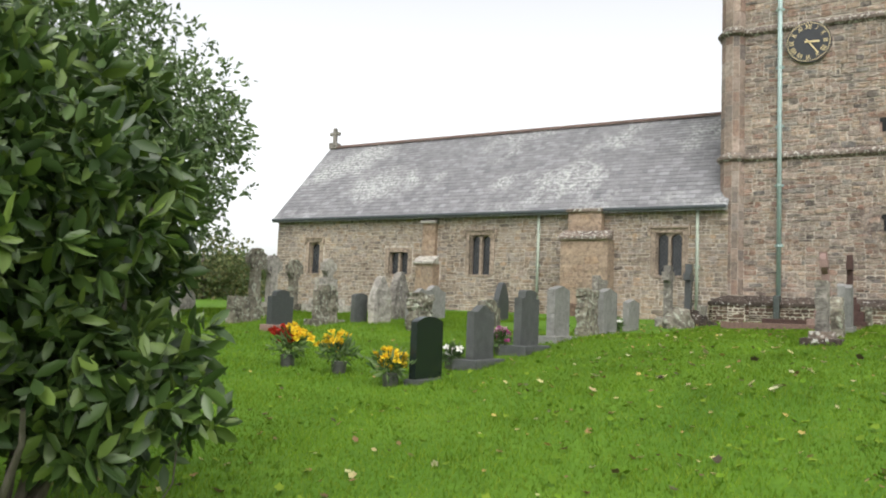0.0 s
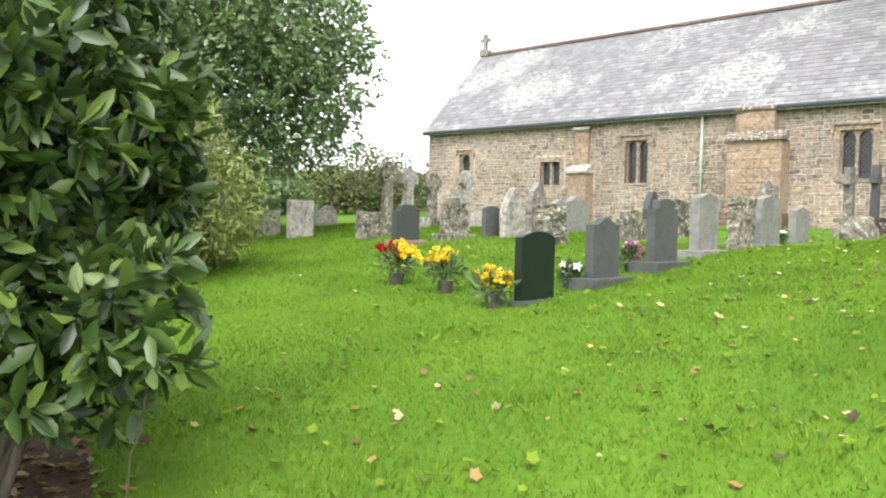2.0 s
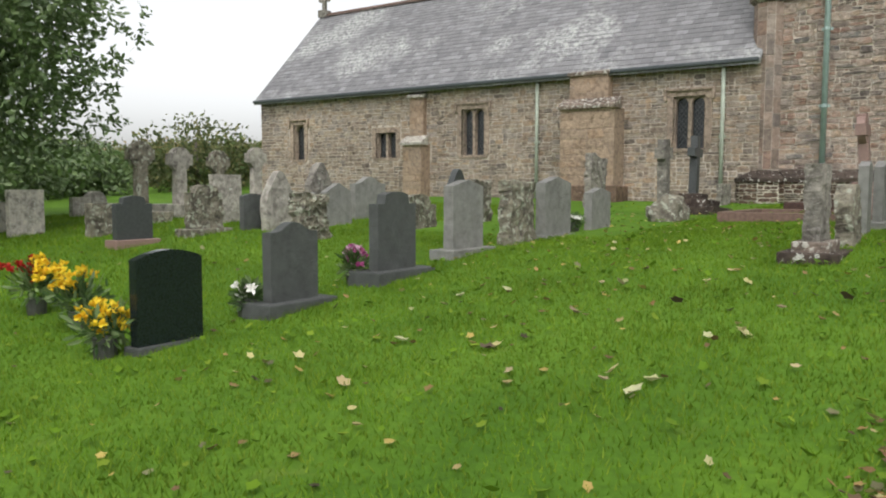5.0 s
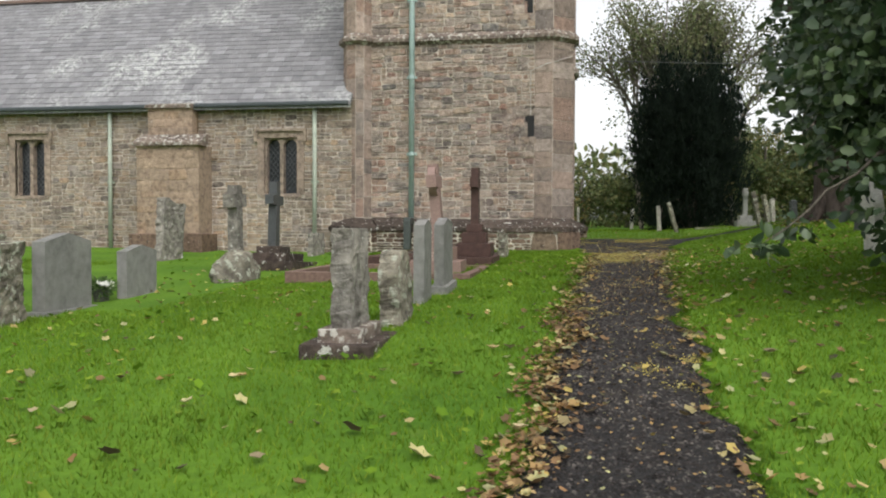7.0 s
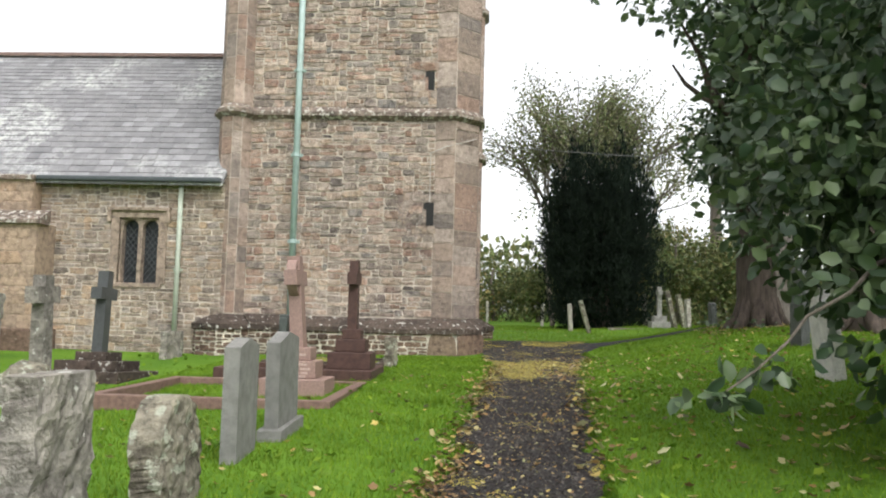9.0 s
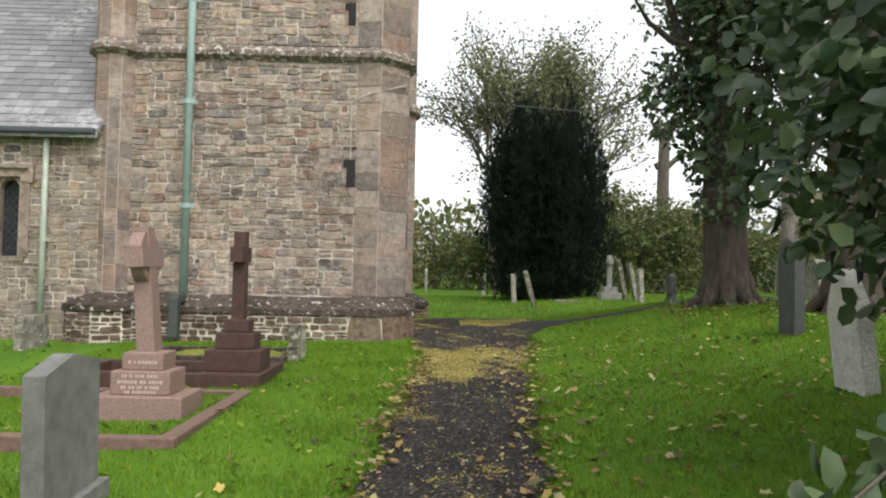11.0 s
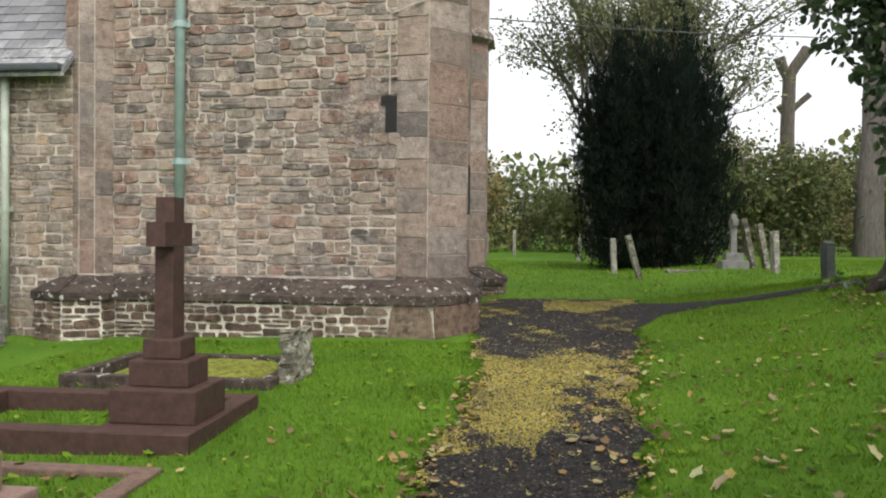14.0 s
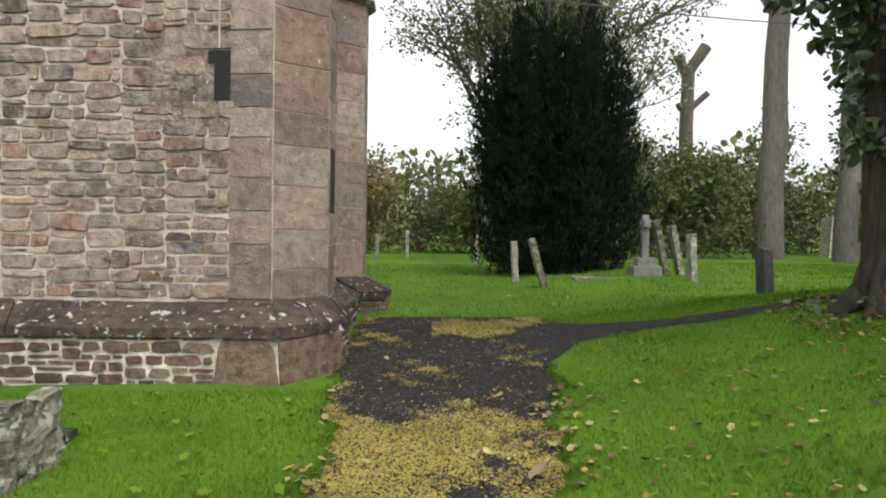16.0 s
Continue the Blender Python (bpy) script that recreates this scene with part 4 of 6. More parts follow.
headstone(9.6, 25.2, 0.5, 0.6, 0.1, "arch", M_PALE, "white headstone in the shade")
for x, y, w, h, lean, mat, label in ((3.3, 33.9, 0.34, 0.88, -3, M_PALE, "white lichened headstone seen edge on"), (3.68, 32.3, 0.34, 1.0, -16, M_ROUGH, "old headstone leaning steeply"),
                                     (2.95, 42.2, 0.5, 0.95, 2, M_PALE, "pale thin headstone in the grass"), (0.65, 47.5, 0.5, 1.1, 0, M_PALE, "pale thin headstone far across the lawn"),
                                     (-0.4, 46.0, 0.5, 0.95, 0, M_OLD, "dark thin headstone far across the lawn"), (6.2, 36.9, 0.3, 1.12, -2, M_OLD, "tall mossy headstone by the yew"),
                                     (6.6, 34.2, 0.3, 1.22, -12, M_ROUGH, "tall lichened headstone leaning"), (6.85, 34.0, 0.3, 1.1, -11, M_ROUGH, "leaning headstone with yellow lichen"),
                                     (6.6, 32.5, 0.3, 0.92, -2, M_PALE, "white blotched headstone among others"), (20.5, 57.0, 0.9, 0.9, 0, M_PALE, "pale headstone by the far trees"), (18.2, 50.2, 0.9, 1.7, 3, M_PALE, "tall white headstone by the far trees")):
    headstone(x, y, w, h, 0.11, "worn", mat, label, 0.012, int(x * 10), lean)


def cross_mesh(bm, h, arm, t, d, ring=0.0, head=0.72):
    """A standing cross: shaft, arms along y, and a ring where it is a wheel cross."""
    q = [(-t * .62, 0), (t * .62, 0), (t * .5, h), (-t * .5, h)]
    a, b = [bm.verts.new((-d / 2, y, z)) for y, z in q], [bm.verts.new((d / 2, y, z)) for y, z in q]
    bm.faces.new(a), bm.faces.new(b[::-1])
    for i in range(4):
        bm.faces.new((a[i], b[i], b[(i + 1) % 4], a[(i + 1) % 4]))
    zc = h * head
    box(bm, -d / 2 - 0.002, d / 2 + 0.002, -arm, arm, zc - t * .55, zc + t * .55)
    if ring:
        k, r0, r1, dd = 40, ring, ring * 0.72, d * 0.36
        v = [[bm.verts.new((x, r * math.cos(2 * math.pi * i / k), zc + r * math.sin(2 * math.pi * i / k))) for x, r in ((-dd, r0), (dd, r0), (dd, r1), (-dd, r1))] for i in range(k)]
        for i in range(k):
            for j in range(4):
                bm.faces.new((v[i][j], v[(i + 1) % k][j], v[(i + 1) % k][(j + 1) % 4], v[i][(j + 1) % 4]))


def cross_grave(x, y, h, arm, t, d, ring, steps, mat, label, head=0.72, turn=0.0, lean=0.0, side=0.0, base_mat=None, tilt=0.0):
    """steps: (half width in y, half depth in x, height) from the ground up."""
    ob = thing("cross_gravestone", x, y, gz(x, y), turn, side, lean, label, "grave cross", "grave crosses in the churchyard")
    z = -0.1
    for i, (wy_, wx_, hh) in enumerate(steps):
        bm = bmesh.new()
        box(bm, -wx_, wx_, -wy_, wy_, z, z + hh + (0.1 if i == 0 else 0), 0.015)
        z += hh + (0.1 if i == 0 else 0)
        part("step", bm, base_mat or mat, ob)
    bm = bmesh.new()
    cross_mesh(bm, h, arm, t, d, ring, head)
    bmesh.ops.transform(bm, matrix=pose(0, 0, z - 0.012, 0, tilt), verts=bm.verts)
    part("cross", bm, mat, ob)
    return ob


# two granite crosses with kerbs near the path
red = cross_grave(-1.19, 19.78, 0.97, 0.21, 0.15, 0.13, 0, [(0.38, 0.34, 0.13), (0.26, 0.3, 0.23), (0.17, 0.21, 0.18), (0.125, 0.135, 0.14)], M_RED, "dark red sandstone cross on a stepped base", 0.74)
pink = cross_grave(-1.5, 17.92, 1.08, 0.26, 0.16, 0.15, 0.23, [(0.3, 0.38, 0.19), (0.21, 0.25, 0.2), (0.165, 0.175, 0.15)], M_PINK, "pink granite wheel cross on a stepped inscribed base", 0.76, tilt=-5)
for r, (z, ln, dep) in enumerate(((0.46, 0.24, 0.165), (0.35, 0.3, 0.21), (0.3, 0.38, 0.21), (0.255, 0.32, 0.21), (0.215, 0.26, 0.21))):
    bm = bmesh.new()
    x = -ln / 2
    rng = random.Random(r)
    while x < ln / 2:
        w = rng.uniform(0.012, 0.026)
        box(bm, x, min(x + w, ln / 2), -dep - 0.003, -dep + 0.002, z - 0.013, z + 0.013)
        x += w + rng.choice((0.008, 0.008, 0.008, 0.024))
    part("inscription", bm, M_WRITING, pink, "worn unreadable inscription")["kind"] = "stuff"


def kerb_set(x0, x1, y0, y1, h, t, mat, label, fill=None):
    ob = thing("grave_kerb", (x0 + x1) / 2, (y0 + y1) / 2, gz((x0 + x1) / 2, (y0 + y1) / 2), label=label, category="grave kerb")
    a, b = (x1 - x0) / 2, (y1 - y0) / 2
    for d in ((-a, a, -b, -b + t), (-a, a, b - t, b), (-a, -a + t, -b + t, b - t), (a - t, a, -b + t, b - t)):
        bm = bmesh.new()
        box(bm, *d, -0.2, h, 0.012)
        part("kerb_stone", bm, mat, ob)
    return ob


kerb_set(-3.4, -0.85, 16.6, 19.0, 0.09, 0.13, M_KERB, "pink granite kerb round a grassed grave")
kerb_set(-3.0, -0.84, 19.3, 20.6, 0.15, 0.16, M_RED, "dark red sandstone kerb round a grave")
kerb_set(-2.9, -0.95, 21.2, 22.6, 0.1, 0.12, M_CAP, "mossy low stone kerb round an old grave")
mx, my = np.meshgrid(np.linspace(-2.78, -1.07, 26), np.linspace(21.32, 22.48, 20))
mz = ground_z(mx, my) - 0.02 + 0.13 * np.clip(1 - (np.abs(mx + 1.925) / 0.86) ** 4, 0, 1) * np.clip(1 - (np.abs(my - 21.9) / 0.58) ** 4, 0, 1) + 0.012 * np.sin(mx * 17) * np.sin(my * 23)
mi = (np.arange(19)[:, None] * 26 + np.arange(25)[None, :]).ravel()
mound = np_mesh("grave_mound", np.stack([mx, my, mz], -1).reshape(-1, 3), np.stack([mi, mi + 1, mi + 27, mi + 26], -1))
mound.shade_smooth()
tagged(link_mesh("grave_mound", mound, M_TURF), "mossy turf mound filling an old grave kerb", "grave mound")
headstone(-0.88, 21.75, 0.62, 0.5, 0.13, "worn", M_ROUGH, "low broken lichened stone at a grave's foot", 0.03, 31)
cross_grave(-4.95, 18.5, 1.25, 0.26, 0.19, 0.17, 0.0, [(0.25, 0.25, 0.2)], M_OLD, "weathered grey stone cross", 0.8, side=2)
cross_grave(-4.75, 19.6, 1.15, 0.24, 0.15, 0.15, 0.0, [(0.65, 0.6, 0.12), (0.45, 0.4, 0.14), (0.25, 0.22, 0.12)], M_SLATE_HS, "dark slender stone cross on mossy steps", 0.72, side=-3, base_mat=M_CAP)
cross_grave(-13.0, 13.7, 1.1, 0.26, 0.2, 0.16, 0.24, [(0.4, 0.35, 0.25)], M_PALE, "pale stone wheel cross with lichen", 0.8)
cross_grave(-12.6, 15.3, 1.0, 0.24, 0.18, 0.15, 0.22, [(0.5, 0.4, 0.2), (0.35, 0.3, 0.15)], M_PALE, "pale stone wheel cross on steps", 0.8)
cross_grave(-13.5, 15.05, 1.1, 0.26, 0.18, 0.15, 0.25, [(0.4, 0.35, 0.2)], M_ROUGH, "lichened stone wheel cross", 0.8)
cross_grave(-12.2, 12.3, 1.25, 0.25, 0.18, 0.15, 0.24, [(0.4, 0.35, 0.2)], M_ROUGH, "lichened stone wheel cross", 0.82)
cross_grave(6.05, 33.9, 0.92, 0.19, 0.13, 0.13, 0.0, [(0.3, 0.3, 0.2), (0.2, 0.2, 0.18)], M_LGREY, "grey stone cross on two steps", 0.8)
cross_grave(19.6, 49.5, 1.5, 0.4, 0.24, 0.2, 0.0, [(0.9, 0.7, 0.35), (0.55, 0.45, 0.3)], M_PALE, "pale stone cross by the far trees", 0.75)
kerb_set(4.4, 5.6, 33.0, 33.5, 0.03, 0.1, M_ROUGH, "mossy flat kerb in the grass")

# a rough boulder
rock = thing("boulder", -4.4, 17.3, gz(-4.4, 17.3), label="rough boulder mottled with white lichen", category="boulder")
bm = bmesh.new()
bmesh.ops.create_icosphere(bm, subdivisions=4, radius=1)
for v in bm.verts:
    d = 1 + 0.22 * noise.noise(v.co * 1.7) + 0.1 * noise.noise(v.co * 5)
    v.co = Vector((v.co.x * 0.33 * d, v.co.y * 0.44 * d, max(v.co.z, -0.2) * 0.44 * d))
part("rock", bm, M_ROUGH, rock, smooth=True)


# ---- foliage helpers ----
def leaves(centres, normals, size, ratio, rng, droop=0.0, fold=0.25):
    """Leaf blades, each a folded six-point shape, at centres with the given outward ways."""
    n = len(centres)
    d = normals + rng.normal(0, 0.55, (n, 3))
    d[:, 2] -= droop
    d /= np.linalg.norm(d, axis=1)[:, None]
    s = np.cross(d, rng.normal(0, 1, (n, 3)))
    s /= np.maximum(np.linalg.norm(s, axis=1), 1e-6)[:, None]
    up = np.cross(s, d)
    ln = size * rng.uniform(0.65, 1.25, n)
    wd = ln * ratio / 2
    pts = []
    for a, b, c in ((0, 0, 0), (.35, 1, fold), (.75, .8, fold * .8), (1, 0, -.15), (.75, -.8, fold * .8), (.35, -1, fold)):
        pts.append(centres + d * (a * ln)[:, None] + s * (b * wd)[:, None] + up * (c * wd)[:, None])
    v = np.stack(pts, 1).reshape(-1, 3)
    o = np.arange(n)[:, None] * 6
    f = np.concatenate([o + np.array([[0, 1, 2, 3]]), o + np.array([[0, 3, 4, 5]])])
    return v, f


def in_blobs(blobs, n, rng, shell=0.5):
    """Points in ellipsoids (x, y, z, rx, ry, rz), most near the outside, in clumps; and the ways outwards."""
    b = np.array(blobs)
    vol = (b[:, 3] * b[:, 4] * b[:, 5]) ** 0.67
    k = rng.choice(len(b), n, p=vol / vol.sum())
    d = rng.normal(0, 1, (n, 3))
    d /= np.linalg.norm(d, axis=1)[:, None]
    r = 1 - shell * rng.random(n) ** 1.6
    lump = 0.09 * np.sin(d[:, 0] * 7 + k) + 0.09 * np.sin(d[:, 2] * 8 + 2 * k) + 0.08 * np.sin(d[:, 1] * 9 + 3 * k)
    return b[k, :3] + d * b[k, 3:] * (r + lump)[:, None], d


def crown(parent, blobs, n, size, ratio, mat, rng, whorl=1, shell=0.5, droop=0.1, name="crown", spread=0.0):
    c, d = in_blobs(blobs, n // whorl, rng, shell)
    if whorl > 1:
        c, d = np.repeat(c, whorl, 0), np.repeat(d, whorl, 0)
        d = d * 0.6 + rng.normal(0, 0.7, d.shape)
    if spread:
        c = c + rng.normal(0, spread, c.shape)
    v, f = leaves(c, d, size, ratio, rng, droop)
    v -= np.array(parent.matrix_basis.translation)
    me = np_mesh(name, v, f)
    return link_mesh(name, me, mat, parent)


def limb(parent, pts, r0, r1, mat, name="limb"):
    o = parent.matrix_basis.translation
    k = len(pts)
    return tube(name, [Vector(p) - o for p in pts], [r0 + (r1 - r0) * i / (k - 1) for i in range(k)], mat, parent, sides=9)


def wander(a, b, n, amount, rng):
    a, b = np.array(a, float), np.array(b, float)
    out = [a + (b - a) * i / n + (rng.normal(0, amount, 3) if 0 < i < n else 0) for i in range(n + 1)]
    return [tuple(p) for p in out]


def tree(name, x, y, label, category="tree", dz=0.0):
    return thing(name, x, y, gz(x, y) + dz, label=label, category=category)


rng = np.random.default_rng(5)
# rhododendron by the path
rh = tree("rhododendron_bush", -4.2, 2.2, "large dense rhododendron bush with glossy dark leaves", "bush")
RH = [(-4.6, 2.15, 1.85, 1.1, 0.9, 1.2), (-4.8, 1.2, 1.7, 1.4, 1.2, 1.7), (-3.75, 2.35, 1.05, 0.6, 0.55, 0.45), (-4.95, 2.7, 2.1, 0.95, 0.7, 0.95), (-4.6, 1.0, 2.7, 1.0, 1.0, 0.7), (-3.85, 1.8, 2.0, 0.6, 0.6, 0.7)]
RH0 = list(RH)
for _ in range(60):
    e = RH0[int(rng.integers(len(RH0)))]
    d = rng.normal(0, 1, 3)
    d /= np.linalg.norm(d)
    RH.append((e[0] + d[0] * e[3] * 1.02, e[1] + d[1] * e[4] * 1.02, max(e[2] + d[2] * e[5], 0.75), 0.2, 0.2, 0.16))
crown(rh, RH, 28000, 0.15, 0.36, M_RHODO, rng, 7, 0.6, 0.15, spread=0.012)
for i in range(16):
    a = rng.uniform(0, 6.28)
    limb(rh, wander((-4.3 + 0.2 * math.cos(a), 2.0 + 0.2 * math.sin(a), gz(-4.3, 2) - 0.05), (-4.3 + 0.95 * math.cos(a), 1.9 + 0.9 * math.sin(a), rng.uniform(1.0, 2.6)), 5, 0.06, rng), 0.035, 0.01, M_TWIG)
limb(rh, wander((-3.3, 2.5, 0.85), (-3.45, 2.45, 0.2), 5, 0.02, rng), 0.006, 0.003, M_TWIG, "hanging_stem")
# yellow-green shrub beyond
yb = tree("shrub", -10.3, 6.3, "loose yellow-green shrub with fine leaves", "bush")
crown(yb, [(-10.3, 6.3, 1.9, 1.3, 1.2, 1.1), (-10.9, 6.8, 1.5, 1.2, 1.2, 0.9), (-10.6, 5.4, 2.1, 1.3, 1.3, 1.3)], 24000, 0.13, 0.22, M_YELLOW_BUSH, rng, 5, 0.75, 0.3, spread=0.05)
for i in range(10):
    a = rng.uniform(0, 6.28)
    limb(yb, wander((-10.3, 6.3, gz(-10.3, 6.3)), (-10.3 + 1.1 * math.cos(a), 6.3 + 1.1 * math.sin(a), rng.uniform(1.6, 2.9)), 4, 0.08, rng), 0.03, 0.008, M_TWIG)
# broad evergreen tree over the graves
lt = tree("evergreen_tree", -16.0, 9.8, "broad dark evergreen tree overhanging pale headstones")
crown(lt, [(-15.2, 9.8, 4.6, 3.6, 3.4, 2.6), (-13.3, 10.1, 3.9, 1.9, 1.8, 1.5), (-12.7, 9.9, 5.1, 1.7, 1.7, 1.3), (-14.6, 9.4, 6.4, 2.2, 2.2, 1.8), (-16.5, 8.0, 5.0, 3.0, 3.0, 3.0), (-13.9, 8.2, 2.9, 2.0, 1.6, 1.1)], 52000, 0.145, 0.42, M_LAUREL, rng, 5, 0.6, 0.1, spread=0.05)
limb(lt, wander((-15.6, 9.8, 0.9), (-15.3, 9.8, 4.5), 5, 0.06, rng), 0.3, 0.16, M_BARK, "trunk")
for i in range(8):
    a = 0.8 * i
    limb(lt, wander((-15.4, 9.8, 3.0), (-15.0 + 2.6 * math.cos(a), 9.8 + 2.4 * math.sin(a), rng.uniform(4, 6.2)), 4, 0.15, rng), 0.1, 0.02, M_BARK)

# overhanging ivy-leaved tree beside the path
it = tree("ivy_clad_tree", 5.2, 14.6, "tree beside the path hung with dark glossy ivy")
crown(it, [(4.6, 14.4, 4.4, 2.0, 2.4, 2.0), (5.2, 14.5, 6.2, 2.8, 3.0, 2.0), (3.6, 15.4, 3.9, 1.0, 1.1, 1.2), (4.5, 12.8, 3.6, 1.2, 1.3, 1.4), (5.4, 14.2, 2.9, 1.5, 2.0, 1.2), (3.9, 14.0, 3.2, 0.9, 1.0, 0.8)], 24000, 0.14, 0.62, M_IVY, rng, 3, 0.75, 0.35, spread=0.05)
crown(it, [(3.35, 13.6, 2.5, 0.5, 0.6, 0.75), (3.05, 14.2, 3.3, 0.55, 0.6, 0.7), (2.9, 13.9, 3.9, 0.5, 0.5, 0.6)], 1500, 0.12, 0.66, M_IVY, rng, 3, 0.85, 0.35, "near_foliage", 0.04)
for spray in ((2.05, 13.25, 2.0, 0.22, 0.22, 0.1), (2.3, 13.35, 2.2, 0.25, 0.25, 0.15)):
    crown(it, [spray], 30, 0.12, 0.7, M_IVY, rng, 3, 0.9, 0.3, "hanging_spray", 0.02)
limb(it, wander((5.2, 14.6, 1.3), (5.1, 14.5, 6.5), 6, 0.06, rng), 0.32, 0.16, M_BARK, "trunk")
for e in ((3.0, 13.5, 2.8), (3.6, 15.4, 4.3), (4.5, 12.6, 4.2), (6.3, 15.5, 6.5), (4.2, 13.6, 6.8), (3.9, 14.4, 4.6)):
    limb(it, wander((5.15, 14.55, 3.2), e, 5, 0.1, rng), 0.09, 0.015, M_BARK)
limb(it, wander((3.0, 13.5, 2.8), (2.05, 13.25, 2.05), 5, 0.03, rng), 0.014, 0.005, M_TWIG)

# big trunk with ivy
bt = tree("ivy_covered_tree", 6.0, 24.6, "big old tree with ivy on a bare flared trunk")
limb(bt, [(6.0, 24.6, 1.9), (6.0, 24.6, 2.35), (5.99, 24.6, 2.7), (5.96, 24.6, 3.6), (5.93, 24.6, 5), (5.85, 24.6, 7), (5.8, 24.6, 9.5)], 0.44, 0.3, M_BARK, "trunk")
for i in range(9):
    a = 0.7 * i + 0.2
    limb(bt, [(6.0 + 0.2 * math.cos(a), 24.6 + 0.2 * math.sin(a), 2.85), (6.0 + 0.38 * math.cos(a), 24.6 + 0.38 * math.sin(a), 2.5), (6.0 + 0.65 * math.cos(a), 24.6 + 0.65 * math.sin(a), 2.25)], 0.2, 0.07, M_BARK, "root")
crown(bt, [(5.95, 24.55, 4.2, 0.56, 0.56, 0.5), (5.9, 24.6, 5.2, 0.72, 0.72, 0.9), (5.85, 24.6, 6.5, 0.8, 0.8, 1.2), (5.8, 24.6, 8.2, 1.0, 1.0, 1.5), (5.2, 24.6, 6.0, 0.7, 0.6, 0.8), (6.6, 24.3, 5.3, 0.6, 0.6, 0.6)], 7000, 0.14, 0.6, M_IVY, rng, 2, 0.8, 0.2, "ivy", 0.06)
crown(bt, [(7.6, 24.2, 7.6, 2.2, 2.2, 1.6), (6.6, 23.6, 9.6, 3.5, 3.5, 1.8), (8.6, 23.4, 6.4, 1.6, 1.8, 1.4)], 7500, 0.22, 0.6, M_IVY, rng, 3, 0.8, 0.2, "crown", 0.08)
for e in ((8.6, 24.0, 7.4), (7.4, 23.6, 9.6), (4.4, 24.8, 8.8), (4.2, 24.0, 7.4)):
    limb(bt, wander((5.85, 24.6, 6.0), e, 5, 0.1, rng), 0.12, 0.02, M_BARK)
crown(bt, [(6.0, 24.5, gz(6, 24.5) + 0.05, 1.2, 1.1, 0.1)], 160, 0.09, 0.6, M_IVY, rng, 2, 1.0, -0.2, "ground_ivy", 0.03)

# second old trunk beside the bank
ot = tree("old_tree", 6.75, 21.8, "old tree with a furrowed bare trunk and dark leaves")
z0 = gz(6.75, 21.8)
limb(ot, [(6.75, 21.8, z0 - 0.2), (6.75, 21.8, z0 + 0.3), (6.73, 21.8, z0 + 1.0), (6.7, 21.8, z0 + 3.0), (6.75, 21.8, z0 + 6.5)], 0.46, 0.3, M_BARK, "trunk")
for i in range(7):
    a = 0.9 * i
    limb(ot, [(6.75 + 0.25 * math.cos(a), 21.8 + 0.25 * math.sin(a), z0 + 0.5), (6.75 + 0.42 * math.cos(a), 21.8 + 0.42 * math.sin(a), z0 + 0.2), (6.75 + 0.7 * math.cos(a), 21.8 + 0.7 * math.sin(a), z0 - 0.06)], 0.18, 0.06, M_BARK, "root")
for e in ((5.6, 21.2, z0 + 7.2), (8.4, 21.4, z0 + 7.0), (7.0, 23.0, z0 + 7.8)):
    limb(ot, wander((6.72, 21.8, z0 + 4.6), e, 5, 0.1, rng), 0.13, 0.03, M_BARK)
crown(ot, [(6.9, 21.6, z0 + 6.6, 2.2, 2.0, 1.5), (8.4, 21.4, z0 + 5.2, 1.6, 1.6, 1.2)], 2200, 0.17, 0.6, M_IVY, rng, 3, 0.8, 0.3, "crown", 0.08)

# yew
yw = tree("yew_tree", 4.6, 36.6, "dark upright yew tree with a spiky top")
YB = [(4.6, 36.6, 3.7, 2.15, 1.95, 1.9), (4.6, 36.6, 2.7, 1.5, 1.5, 1.3), (4.5, 36.6, 5.4, 1.95, 1.8, 1.7)]
for i in range(26):
    a, r = i * 2.4, 1.8 * math.sqrt((i + 0.5) / 26)
    YB.append((4.6 + r * math.cos(a), 36.6 + r * math.sin(a), 5.6, 0.36, 0.36, 2.7 + 0.6 * math.sin(i * 1.7) - 0.15 * r))
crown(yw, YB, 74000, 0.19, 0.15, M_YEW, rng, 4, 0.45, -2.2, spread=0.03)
limb(yw, [(4.6, 36.6, 1.7), (4.6, 36.6, 4), (4.6, 36.6, 6)], 0.4, 0.15, M_BARK, "trunk")


def branching(parent, base, height, spread, mat, rng, levels=3, r0=0.22, lean=(0, 0), kids=5):
    """A trunk that forks into limbs and twigs; gives the twig ends."""
    ends = []

    def grow(p, d, ln, r, lv):
        q = p + d * ln
        mid = (p + q) / 2 + Vector(rng.normal(0, ln * 0.05, 3))
        limb(parent, [p, mid, q], r, r * 0.55, mat, "trunk" if lv == levels else "limb")
        if lv == 0:
            ends.append((np.array(mid), np.array(q)))
            return
        for i in range(kids if lv < levels else kids + 1):
            k = Vector(rng.normal(0, 1, 3))
            e = (d * 0.9 + k * spread).normalized()
            e.z = abs(e.z) * 0.9 + 0.1
            s = p.lerp(q, rng.uniform(0.55, 1.0))
            grow(s, e, ln * rng.uniform(0.5, 0.75), r * 0.5, lv - 1)

    grow(Vector(base), Vector((lean[0], lean[1], 1)).normalized(), height * 0.4, r0, levels)
    return ends


